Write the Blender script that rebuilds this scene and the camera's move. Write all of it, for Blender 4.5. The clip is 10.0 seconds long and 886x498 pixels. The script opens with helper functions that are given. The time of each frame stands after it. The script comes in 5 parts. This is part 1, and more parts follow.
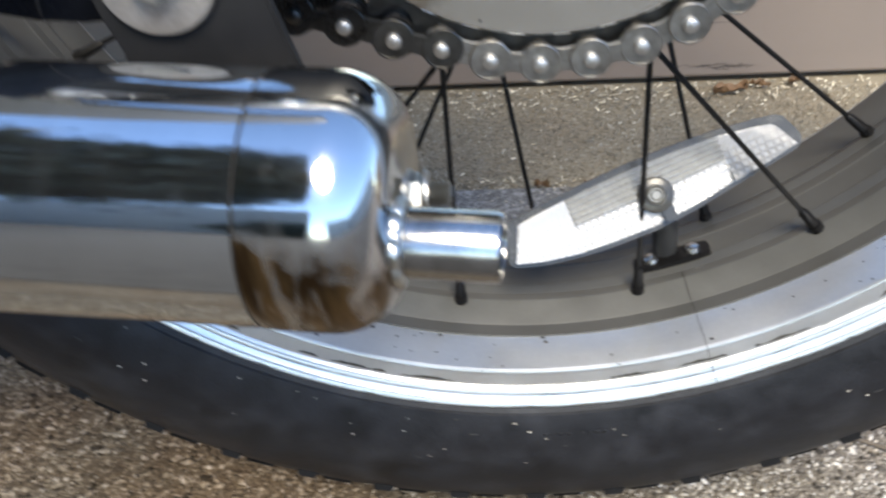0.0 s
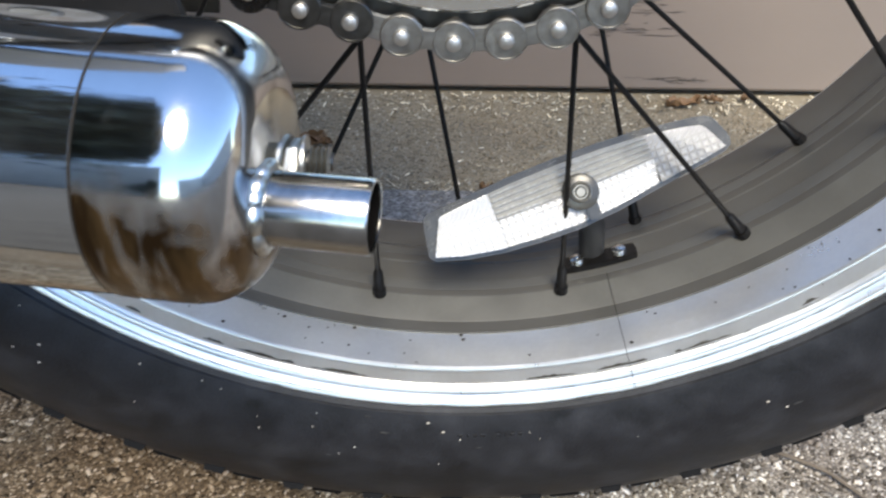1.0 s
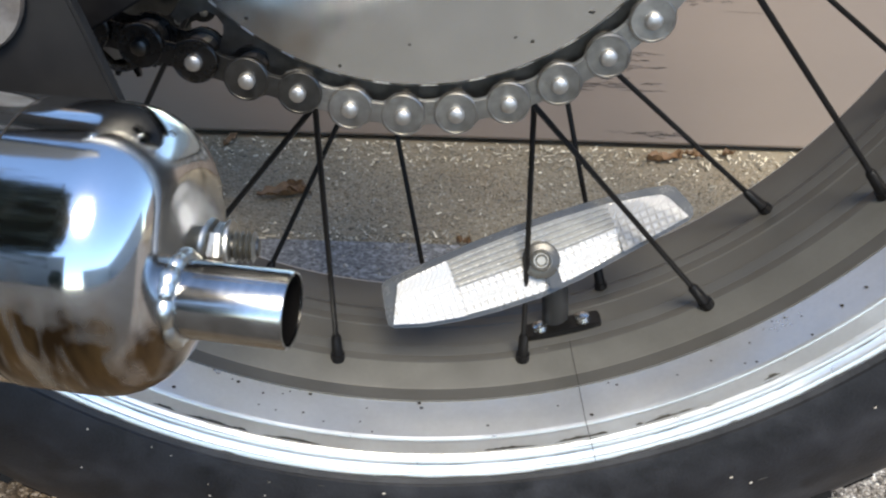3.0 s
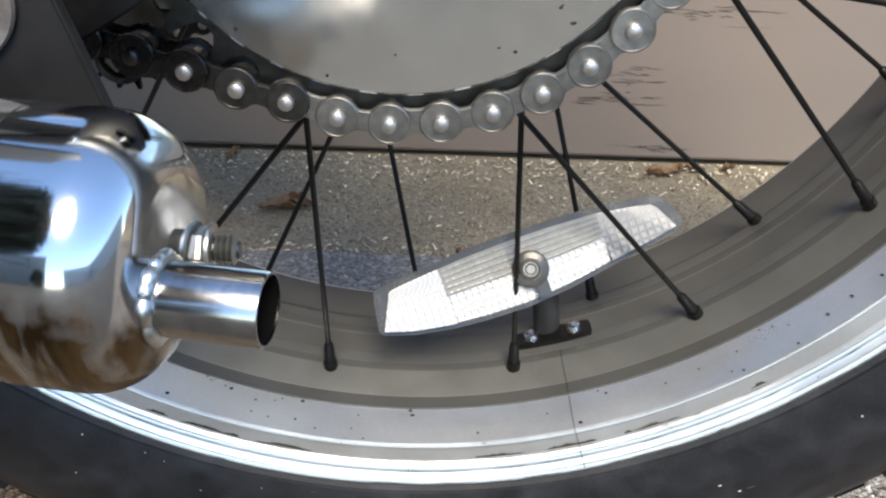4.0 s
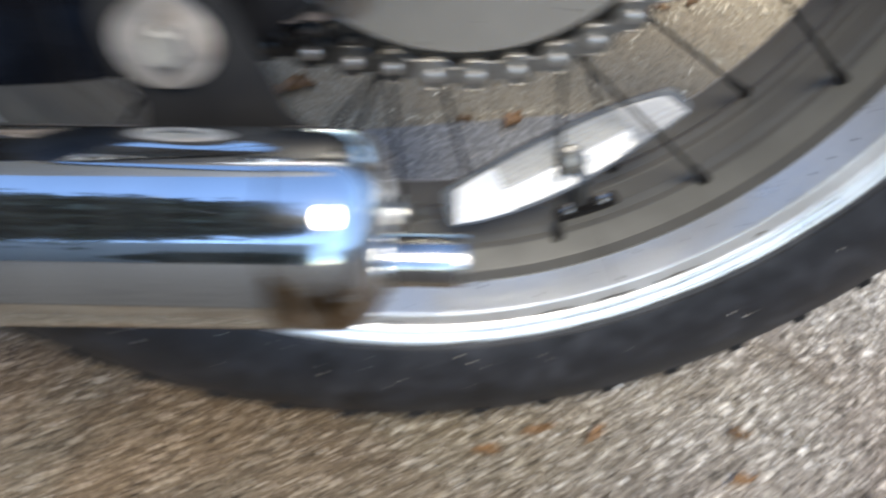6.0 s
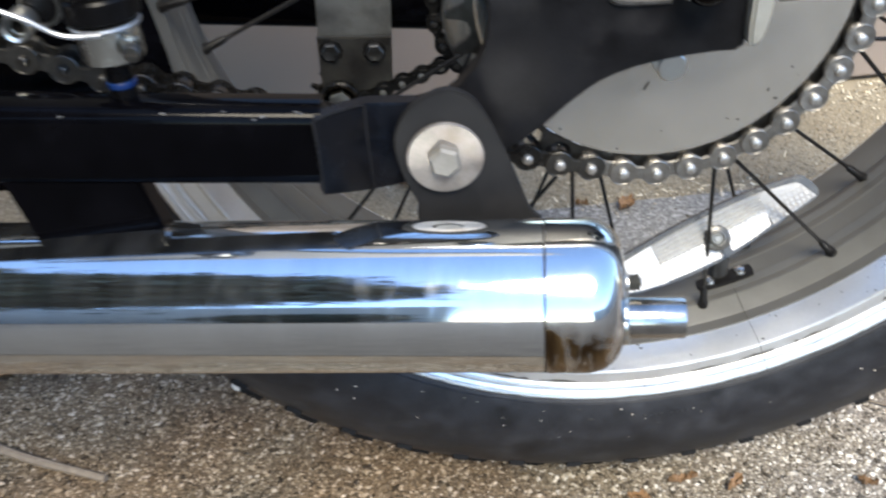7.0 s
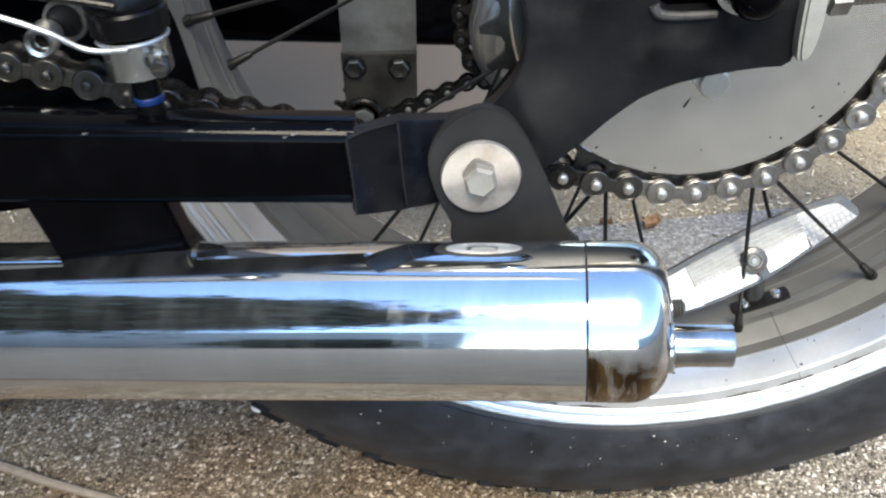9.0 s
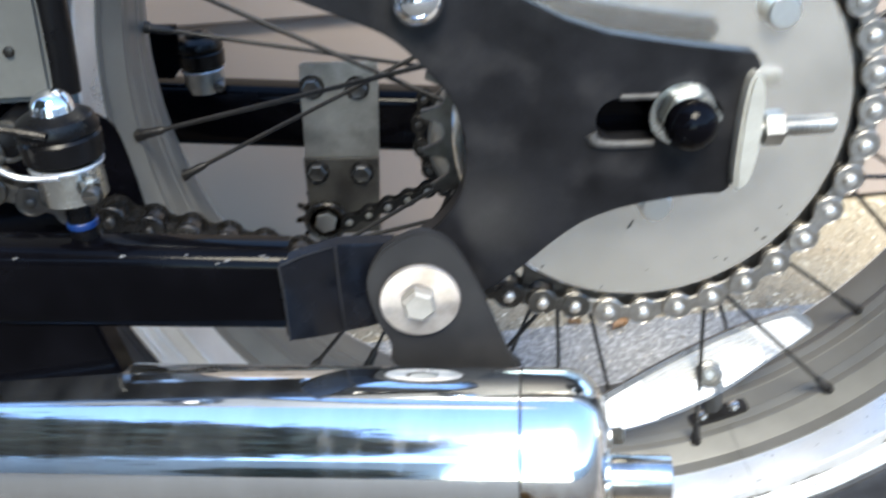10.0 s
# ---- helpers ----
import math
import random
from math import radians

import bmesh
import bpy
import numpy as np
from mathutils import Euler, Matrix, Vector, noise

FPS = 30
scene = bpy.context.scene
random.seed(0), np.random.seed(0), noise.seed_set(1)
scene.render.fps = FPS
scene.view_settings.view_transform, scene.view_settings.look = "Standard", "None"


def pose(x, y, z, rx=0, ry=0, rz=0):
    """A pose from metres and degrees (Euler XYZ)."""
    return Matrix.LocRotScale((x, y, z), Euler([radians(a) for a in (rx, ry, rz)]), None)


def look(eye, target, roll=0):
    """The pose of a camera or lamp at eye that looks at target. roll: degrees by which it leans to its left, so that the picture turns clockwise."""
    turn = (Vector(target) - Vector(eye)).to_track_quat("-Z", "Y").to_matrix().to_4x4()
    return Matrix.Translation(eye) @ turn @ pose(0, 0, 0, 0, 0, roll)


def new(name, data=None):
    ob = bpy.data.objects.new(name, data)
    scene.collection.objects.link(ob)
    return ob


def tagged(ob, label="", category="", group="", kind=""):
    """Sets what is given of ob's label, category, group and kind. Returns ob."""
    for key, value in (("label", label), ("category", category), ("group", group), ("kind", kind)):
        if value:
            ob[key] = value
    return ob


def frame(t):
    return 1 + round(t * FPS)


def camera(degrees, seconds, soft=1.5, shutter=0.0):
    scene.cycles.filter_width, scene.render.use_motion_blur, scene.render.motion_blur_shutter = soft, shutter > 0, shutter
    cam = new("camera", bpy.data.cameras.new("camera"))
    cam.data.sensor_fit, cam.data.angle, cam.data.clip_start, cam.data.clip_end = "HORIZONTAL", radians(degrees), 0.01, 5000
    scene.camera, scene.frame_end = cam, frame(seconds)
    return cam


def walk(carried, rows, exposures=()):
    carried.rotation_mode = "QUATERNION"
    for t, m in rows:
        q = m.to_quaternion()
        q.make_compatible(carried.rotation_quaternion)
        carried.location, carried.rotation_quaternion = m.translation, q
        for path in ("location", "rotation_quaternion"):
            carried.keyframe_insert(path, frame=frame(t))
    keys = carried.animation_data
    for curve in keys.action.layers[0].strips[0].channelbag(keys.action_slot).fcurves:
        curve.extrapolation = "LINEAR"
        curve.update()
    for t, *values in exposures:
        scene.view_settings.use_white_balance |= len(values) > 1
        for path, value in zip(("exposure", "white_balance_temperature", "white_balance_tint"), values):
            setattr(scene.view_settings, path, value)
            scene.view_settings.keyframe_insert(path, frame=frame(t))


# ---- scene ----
cam = camera(51.33, 10.0, soft=2.2, shutter=1.0)
PATH = [
    (0.0, pose(-0.0190, -0.2216, 0.3005, 56.97, 1.42, 0.89)),
    (0.5, pose(-0.0091, -0.2206, 0.2885, 57.80, -1.13, 0.85)),
    (1.0, pose(-0.0035, -0.2160, 0.2892, 57.67, -1.88, 0.42)),
    (1.5, pose(0.0014, -0.2108, 0.2920, 57.90, -2.23, 0.68)),
    (2.0, pose(0.0031, -0.2092, 0.2912, 59.22, -2.35, 0.57)),
    (2.5, pose(0.0022, -0.2059, 0.2920, 59.78, -2.75, -0.10)),
    (3.0, pose(0.0076, -0.2073, 0.2945, 60.15, -2.86, 0.59)),
    (4.5, pose(0.0135, -0.2123, 0.2947, 61.52, -2.73, 1.13)),
    (5.0, pose(0.0121, -0.2116, 0.2942, 61.77, -3.11, 0.89)),
    (5.5, pose(0.0098, -0.2209, 0.3032, 59.70, -2.70, -0.43)),
    (5.7, pose(-0.0032, -0.2299, 0.3164, 56.02, -1.34, -3.03)),
    (5.8, look((-0.0080, -0.2390, 0.3300), (0.097, 1.362, -0.865), -0.2)),
    (5.9, pose(-0.0101, -0.2453, 0.3410, 51.67, 1.09, -3.38)),
    (6.0, look((-0.0300, -0.2480, 0.3510), (0.090, 1.285, -0.927), -0.9)),
    (6.1, look((-0.0440, -0.2560, 0.3610), (0.077, 1.261, -0.939), -0.8)),
    (6.2, look((-0.0500, -0.2640, 0.3660), (0.037, 1.296, -0.882), -2.9)),
    (7.3, pose(-0.0906, -0.3028, 0.3946, 55.60, 3.38, -2.31)),
    (7.5, pose(-0.0913, -0.3029, 0.3945, 55.80, 3.23, -2.03)),
    (8.0, pose(-0.0918, -0.2998, 0.3944, 55.94, 3.11, -1.52)),
    (8.5, pose(-0.0924, -0.2968, 0.3889, 56.73, 3.50, -1.64)),
    (9.0, pose(-0.0913, -0.2895, 0.3873, 56.44, 3.84, -2.08)),
    (9.4, pose(-0.0852, -0.2832, 0.3828, 58.17, 4.12, -2.23)),
    (9.5, pose(-0.0829, -0.2847, 0.3865, 58.65, 4.10, -2.10)),
    (9.8, pose(-0.0762, -0.2794, 0.3940, 60.51, 3.93, -1.99)),
    (10.0, pose(-0.0755, -0.2821, 0.3966, 61.47, 2.98, -2.46)),
]
walk(cam, PATH, [(0.0, 1.04, 6950, 8), (5.5, 1.00, 7150, 8), (6.1, 1.11, 6800, 8), (7.4, 1.53, 6950, 7), (9.2, 1.65, 6950, 6), (10.0, 2.12, 6700, 5)])

# ---- world, sun, exposure ----
world = bpy.data.worlds.new("sky")
scene.world = world
world.use_nodes = True
wn = world.node_tree
sky = wn.nodes.new("ShaderNodeTexSky")
sky.sky_type = 'NISHITA'
sky.sun_disc = False
sky.sun_elevation = radians(50)
sky.sun_rotation = radians(174)
sky.dust_density, sky.ozone_density = 0.2, 3.8
sky.altitude = 1200
wn.links.new(sky.outputs[0], wn.nodes["Background"].inputs[0])
wn.nodes["Background"].inputs[1].default_value = 0.22
sun_data = bpy.data.lights.new("sun", 'SUN')
sun_data.energy, sun_data.angle, sun_data.color = 2.7, radians(24), (0.98, 0.905, 0.785)
sun = new("sun", sun_data)
SUN_UP, SUN_ROUND = radians(50), radians(174)
sun.matrix_world = look((math.sin(SUN_ROUND) * math.cos(SUN_UP), math.cos(SUN_ROUND) * math.cos(SUN_UP), math.sin(SUN_UP)), (0, 0, 0))


# ---- materials ----
def material(name, base, rough=0.5, metal=0.0, vary=0.15, scale=120.0, fine=900.0, bump=0.1, rough_vary=0.1,
             coat=0.0, tint=None, tint_amount=0.0, tint_scale=30.0, per_object=0.0, per_island=0.0, stretch=(1, 1, 1), spec=0.5):
    m = bpy.data.materials.new(name)
    m.use_nodes = True
    nt = m.node_tree
    n, l = nt.nodes, nt.links
    b = n["Principled BSDF"]
    tc = n.new("ShaderNodeTexCoord")
    mp = n.new("ShaderNodeMapping")
    mp.inputs["Scale"].default_value = stretch
    l.new(tc.outputs["Object"], mp.inputs[0])
    coarse = n.new("ShaderNodeTexNoise")
    coarse.inputs["Scale"].default_value, coarse.inputs["Detail"].default_value = scale, 5
    grain = n.new("ShaderNodeTexNoise")
    grain.inputs["Scale"].default_value, grain.inputs["Detail"].default_value = fine, 3
    for t in (coarse, grain):
        l.new(mp.outputs[0], t.inputs["Vector"])
    both = n.new("ShaderNodeMath")
    both.operation = 'MULTIPLY_ADD'
    l.new(grain.outputs["Fac"], both.inputs[0])
    both.inputs[1].default_value = 0.45
    l.new(coarse.outputs["Fac"], both.inputs[2])
    last = both.outputs[0]
    ramp = n.new("ShaderNodeMapRange")
    ramp.inputs["From Min"].default_value, ramp.inputs["From Max"].default_value = 0.35, 1.1
    ramp.inputs["To Min"].default_value, ramp.inputs["To Max"].default_value = 1 - vary, 1 + vary
    l.new(last, ramp.inputs["Value"])
    value = ramp.outputs[0]
    if per_object or per_island:
        src = n.new("ShaderNodeObjectInfo" if per_object else "ShaderNodeNewGeometry")
        amount = per_object or per_island
        r2 = n.new("ShaderNodeMapRange")
        r2.inputs["To Min"].default_value, r2.inputs["To Max"].default_value = 1 - amount, 1 + amount
        l.new(src.outputs["Random" if per_object else "Random Per Island"], r2.inputs["Value"])
        mu = n.new("ShaderNodeMath")
        mu.operation = 'MULTIPLY'
        l.new(value, mu.inputs[0])
        l.new(r2.outputs[0], mu.inputs[1])
        value = mu.outputs[0]
    colour = n.new("ShaderNodeVectorMath")
    colour.operation = 'SCALE'
    colour.inputs[0].default_value = base
    l.new(value, colour.inputs["Scale"])
    out = colour.outputs[0]
    if tint:
        spots = n.new("ShaderNodeTexNoise")
        spots.inputs["Scale"].default_value, spots.inputs["Detail"].default_value = tint_scale, 6
        l.new(tc.outputs["Object"], spots.inputs["Vector"])
        sr = n.new("ShaderNodeMapRange")
        sr.inputs["From Min"].default_value, sr.inputs["From Max"].default_value = 0.5, 0.72
        sr.inputs["To Max"].default_value = tint_amount
        l.new(spots.outputs["Fac"], sr.inputs["Value"])
        mix = n.new("ShaderNodeMix")
        mix.data_type = 'RGBA'
        l.new(sr.outputs[0], mix.inputs["Factor"])
        l.new(out, mix.inputs["A"])
        mix.inputs["B"].default_value = (*tint, 1)
        out = mix.outputs["Result"]
    l.new(out, b.inputs["Base Color"])
    rr = n.new("ShaderNodeMapRange")
    rr.inputs["From Min"].default_value, rr.inputs["From Max"].default_value = 0.35, 1.1
    rr.inputs["To Min"].default_value, rr.inputs["To Max"].default_value = max(0.02, rough - rough_vary), min(1, rough + rough_vary)
    l.new(last, rr.inputs["Value"])
    l.new(rr.outputs[0], b.inputs["Roughness"])
    b.inputs["Metallic"].default_value = metal
    b.inputs["Coat Weight"].default_value = coat
    b.inputs["Specular IOR Level"].default_value = spec
    b.inputs["Coat Roughness"].default_value = 0.15
    if bump:
        bp = n.new("ShaderNodeBump")
        bp.inputs["Strength"].default_value, bp.inputs["Distance"].default_value = bump, 0.0006
        l.new(last, bp.inputs["Height"])
        l.new(bp.outputs[0], b.inputs["Normal"])
    return m


M = {}
M["chrome"] = material("chrome", (0.70, 0.73, 0.76), 0.055, 1.0, vary=0.10, scale=45, fine=420, bump=0.006, rough_vary=0.03, stretch=(1, 0.3, 0.3))
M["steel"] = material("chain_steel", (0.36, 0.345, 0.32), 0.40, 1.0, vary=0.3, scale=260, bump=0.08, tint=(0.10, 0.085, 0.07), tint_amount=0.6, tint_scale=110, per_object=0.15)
# oily parts, and the chain links painted darkest for shade
M["oily"] = material("oily_shaded_steel", (0.045, 0.043, 0.041), 0.28, 0.9, vary=0.4, scale=200, bump=0.1)
M["zinc"] = material("zinc_plate", (0.60, 0.60, 0.57), 0.34, 1.0, vary=0.12, scale=45, fine=700, bump=0.05, tint=(0.36, 0.35, 0.33), tint_amount=0.35, tint_scale=22)
M["bright_zinc"] = material("bright_zinc", (0.60, 0.60, 0.58), 0.24, 1.0, vary=0.15, scale=150, bump=0.05)
M["pin"] = material("pin_steel", (0.50, 0.49, 0.47), 0.42, 0.9, vary=0.2, scale=300, bump=0.05)
M["disc"] = material("sprocket_disc", (0.83, 0.815, 0.765), 0.14, 0.92, vary=0.10, scale=30, fine=120, bump=0.0, rough_vary=0.05, tint=(0.52, 0.51, 0.47), tint_amount=0.6, tint_scale=28)
M["rim"] = material("rim_aluminium", (0.77, 0.785, 0.79), 0.34, 0.82, vary=0.10, scale=50, fine=600, bump=0.03, tint=(0.54, 0.56, 0.57), tint_amount=0.35, tint_scale=30)
M["seam"] = material("seam_dark", (0.03, 0.027, 0.024), 0.8, 0.0, spec=0.1)
M["rubber"] = material("tyre_rubber", (0.0135, 0.0143, 0.0172), 0.52, 0.0, vary=0.8, scale=75, fine=1000, bump=0.5, tint=(0.042, 0.044, 0.051), tint_amount=0.55, tint_scale=60, spec=0.38)
M["gloss_black"] = material("gloss_black_paint", (0.0010, 0.0010, 0.0015), 0.10, 0.0, vary=0.4, scale=90, bump=0.05, tint=(0.003, 0.003, 0.0042), tint_amount=0.4, tint_scale=50, spec=0.06, rough_vary=0.05)
# lighter and bluer than the tube's black, painting in the face's sheen
M["stay_end"] = material("rubbed_sheen_black", (0.0028, 0.0034, 0.0052), 0.25, 0.0, vary=0.6, scale=90, bump=0.1, tint=(0.009, 0.010, 0.013), tint_amount=0.6, tint_scale=60, spec=0.10)
M["matt_black"] = material("worn_black_paint", (0.0065, 0.0065, 0.0075), 0.38, 0.0, vary=0.6, scale=70, bump=0.08, tint=(0.030, 0.029, 0.029), tint_amount=0.6, tint_scale=38, spec=0.14)
M["dark_grey"] = material("dark_grey_plate", (0.011, 0.011, 0.0117), 0.6, 0.0, vary=0.35, scale=60, bump=0.12, tint=(0.028, 0.027, 0.026), tint_amount=0.45, tint_scale=40, spec=0.2)
M["spoke"] = material("black_spoke", (0.008, 0.0075, 0.0075), 0.42, 0.2, vary=0.3, scale=300, bump=0.05, spec=0.3)
M["black_rubber"] = material("black_rubber", (0.0022, 0.0022, 0.0026), 0.3, 0.0, vary=0.25, scale=80, bump=0.08, spec=0.14)
M["cable"] = material("cable_sleeve", (0.30, 0.315, 0.34), 0.30, 0.6, vary=0.1, scale=200, bump=0.03)
M["blue"] = material("blue_plastic", (0.004, 0.02, 0.09), 0.3, 0.0)
M["washer"] = material("worn_washer", (0.25, 0.23, 0.21), 0.40, 0.6, vary=0.3, scale=150, fine=1200, bump=0.05, tint=(0.13, 0.085, 0.055), tint_amount=0.7, tint_scale=110)
M["lens_frame"] = material("clear_plastic_edge", (0.065, 0.063, 0.057), 0.25, 0.0, vary=0.25, scale=140)
M["white_shell"] = material("stone_chip", (0.62, 0.60, 0.57), 0.7, 0.0, per_object=0.2)
M["wood_chip"] = material("wood_chip", (0.62, 0.55, 0.42), 0.7, 0.0, vary=0.2, scale=300, per_island=0.75)
M["leaf"] = material("dry_leaf", (0.20, 0.115, 0.056), 0.65, 0.0, vary=0.5, scale=220, bump=0.4, tint=(0.10, 0.045, 0.02), tint_amount=0.6, tint_scale=180, per_object=0.25)
M["stick"] = material("dry_stick", (0.17, 0.14, 0.11), 0.8, 0.0, vary=0.4, scale=200, bump=0.3)
M["wall"] = material("beige_paint", (0.238, 0.193, 0.162), 0.55, 0.0, vary=0.05, scale=14, fine=260, bump=0.12, tint=(0.215, 0.178, 0.152), tint_amount=0.5, tint_scale=5, stretch=(0.3, 1, 2))
M["asphalt"] = material("drive_asphalt", (0.072, 0.066, 0.057), 0.9, 0.0, vary=0.4, scale=30, fine=300, bump=0.5)
M["dirty_shaded_zinc"] = material("dirty_shaded_zinc", (0.29, 0.288, 0.265), 0.42, 0.9, vary=0.25, scale=60, fine=700, bump=0.06, tint=(0.08, 0.075, 0.07), tint_amount=0.6, tint_scale=45)
M["clear_rib"] = material("clear_ribbed_plastic", (0.36, 0.36, 0.35), 0.2, 0.0, vary=0.2, scale=300, fine=900, bump=0.06)
# dull parts, and the half-shaded step between bright and darkest chain links
M["dull"] = material("dull_shaded_steel", (0.105, 0.102, 0.096), 0.38, 1.0, vary=0.3, scale=260, bump=0.08, tint=(0.05, 0.045, 0.04), tint_amount=0.6, tint_scale=110, per_object=0.2)
M["band"] = material("clamp_steel", (0.52, 0.53, 0.51), 0.24, 1.0, vary=0.3, scale=120, bump=0.08, tint=(0.12, 0.12, 0.11), tint_amount=0.6, tint_scale=90)
M["paint_chip"] = material("bare_paint_chip", (0.10, 0.10, 0.10), 0.5, 0.3, vary=0.6, scale=400)
M["worn"] = material("worn_bare_edge", (0.04, 0.039, 0.038), 0.5, 0.0, vary=0.7, scale=300, bump=0.1, tint=(0.012, 0.012, 0.012), tint_amount=0.8, tint_scale=160, spec=0.25)
M["scuffed_lit"] = material("scuffed_lit_edge", (0.014, 0.014, 0.015), 0.5, 0.0, vary=0.7, scale=300, bump=0.1, tint=(0.003, 0.003, 0.003), tint_amount=1.0, tint_scale=90, spec=0.1)
M["grime"] = material("rim_grime", (0.06, 0.055, 0.045), 0.8, 0.0, vary=0.5, scale=300)
# rim metal made darker, the bed's dark reflections put into its colour
M["rim_bed"] = material("shaded_rim_bed", (0.106, 0.104, 0.095), 0.42, 0.25, vary=0.16, scale=60, fine=700, bump=0.04, tint=(0.079, 0.077, 0.070), tint_amount=0.5, tint_scale=35)
M["greasy"] = material("greasy_plate", (0.030, 0.029, 0.027), 0.36, 0.6, vary=0.5, scale=60, fine=600, bump=0.1, tint=(0.10, 0.098, 0.09), tint_amount=0.5, tint_scale=34)
M["bright_plate"] = material("adjuster_plate_zinc", (0.30, 0.295, 0.265), 0.5, 0.3, vary=0.2, scale=120, bump=0.08)
M["pale_zinc"] = material("pale_zinc", (0.21, 0.20, 0.18), 0.5, 0.3, vary=0.3, scale=120, bump=0.08)
M["grey_plastic"] = material("grey_plastic", (0.032, 0.032, 0.032), 0.5, 0.0, vary=0.3, scale=150)
M["soot"] = material("soot", (0.005, 0.0045, 0.004), 0.9, 0.0, spec=0.05)
M["tread"] = material("tread_rubber", (0.006, 0.006, 0.0065), 0.6, 0.0, vary=0.4, scale=90, bump=0.4, spec=0.15)
M["pedal_chain"] = material("black_chain", (0.010, 0.010, 0.010), 0.35, 0.5, vary=0.4, scale=200, bump=0.1, spec=0.2)
M["crack"] = material("bare_crack", (0.05, 0.042, 0.036), 0.9, 0.0)
M["yard_wall"] = material("grey_render", (0.55, 0.55, 0.54), 0.8, 0.0, vary=0.25, scale=3, fine=40, bump=0.3)
M["cover"] = material("dull_grey_cover", (0.075, 0.077, 0.072), 0.45, 0.1, vary=0.2, scale=40, fine=500, bump=0.05, tint=(0.045, 0.045, 0.043), tint_amount=0.5, tint_scale=30)
M["bark"] = material("tree_bark", (0.10, 0.075, 0.055), 0.9, 0.0, vary=0.4, scale=12, fine=60, bump=0.5)
M["foliage"] = material("tree_leaves", (0.040, 0.052, 0.042), 0.6, 0.0, vary=0.2, scale=4, per_island=0.5)
M["slab"] = material("grey_asphalt", (0.20, 0.195, 0.185), 0.85, 0.0, vary=0.9, scale=420, fine=1300, bump=0.9, tint=(0.44, 0.43, 0.415), tint_amount=0.85, tint_scale=210)
M["pale_grit"] = material("pale_loose_grit", (0.36, 0.33, 0.285), 0.8, 0.0, vary=0.3, scale=300, bump=0.2, per_island=0.7)


def aggregate_material(name, stops, grain_scale, rough, bump, per_island, soil):
    """Aggregate concrete: grains of several stone colours, browner or greyer in broad worn patches."""
    m = bpy.data.materials.new(name)
    m.use_nodes = True
    n, l = m.node_tree.nodes, m.node_tree.links
    b = n["Principled BSDF"]
    geo = n.new("ShaderNodeNewGeometry")
    grain = n.new("ShaderNodeTexNoise")
    grain.inputs["Scale"].default_value, grain.inputs["Detail"].default_value, grain.inputs["Roughness"].default_value = grain_scale, 4, 0.7
    l.new(geo.outputs["Position"], grain.inputs["Vector"])
    pick = n.new("ShaderNodeMath")
    pick.operation = 'MULTIPLY_ADD'
    l.new(grain.outputs["Fac"], pick.inputs[0])
    pick.inputs[1].default_value = 0.35 if per_island else 1.0
    if per_island:
        l.new(geo.outputs["Random Per Island"], pick.inputs[2])
    else:
        pick.inputs[2].default_value = 0.0
    shift = n.new("ShaderNodeMath")
    shift.operation = 'SUBTRACT'
    shift.inputs[1].default_value = 0.17 if per_island else 0.0
    l.new(pick.outputs[0], shift.inputs[0])
    ramp = n.new("ShaderNodeValToRGB")
    while len(ramp.color_ramp.elements) < len(stops):
        ramp.color_ramp.elements.new(0.5)
    for e, (pos, col) in zip(ramp.color_ramp.elements, stops):
        e.position, e.color = pos, (*col, 1)
    l.new(shift.outputs[0], ramp.inputs[0])
    out = ramp.outputs[0]
    for scale, low, high, tint, most in ((7.0, 0.46, 0.60, (0.84, 0.68, 0.55), 0.7), (19.0, 0.50, 0.66, (0.68, 0.64, 0.61), 0.7), (70.0, 0.54, 0.70, (0.55, 0.48, 0.40), 0.6)):
        patch = n.new("ShaderNodeTexNoise")
        patch.inputs["Scale"].default_value, patch.inputs["Detail"].default_value = scale, 5
        l.new(geo.outputs["Position"], patch.inputs["Vector"])
        r = n.new("ShaderNodeMapRange")
        r.inputs["From Min"].default_value, r.inputs["From Max"].default_value, r.inputs["To Max"].default_value = low, high, most
        l.new(patch.outputs["Fac"], r.inputs["Value"])
        mix = n.new("ShaderNodeMix")
        mix.data_type, mix.blend_type = 'RGBA', 'MULTIPLY'
        l.new(r.outputs[0], mix.inputs["Factor"])
        l.new(out, mix.inputs["A"])
        mix.inputs["B"].default_value = (*tint, 1)
        out = mix.outputs["Result"]
    # fine brown soil lying between the strip and the wall
    sep = n.new("ShaderNodeSeparateXYZ")
    l.new(geo.outputs["Position"], sep.inputs[0])
    far = n.new("ShaderNodeMapRange")
    far.inputs["From Min"].default_value, far.inputs["From Max"].default_value, far.inputs["To Max"].default_value = 0.27, 0.30, soil
    l.new(sep.outputs["Y"], far.inputs["Value"])
    mud = n.new("ShaderNodeMix")
    mud.data_type = 'RGBA'
    l.new(far.outputs[0], mud.inputs["Factor"])
    l.new(out, mud.inputs["A"])
    mud.inputs["B"].default_value = (0.40, 0.345, 0.25, 1)
    out = mud.outputs["Result"]
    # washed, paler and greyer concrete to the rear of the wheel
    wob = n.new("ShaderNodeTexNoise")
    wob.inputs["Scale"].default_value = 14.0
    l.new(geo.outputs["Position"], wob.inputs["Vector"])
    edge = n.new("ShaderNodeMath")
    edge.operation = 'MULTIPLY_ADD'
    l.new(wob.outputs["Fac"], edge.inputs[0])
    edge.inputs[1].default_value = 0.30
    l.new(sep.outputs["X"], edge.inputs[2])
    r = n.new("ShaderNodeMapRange")
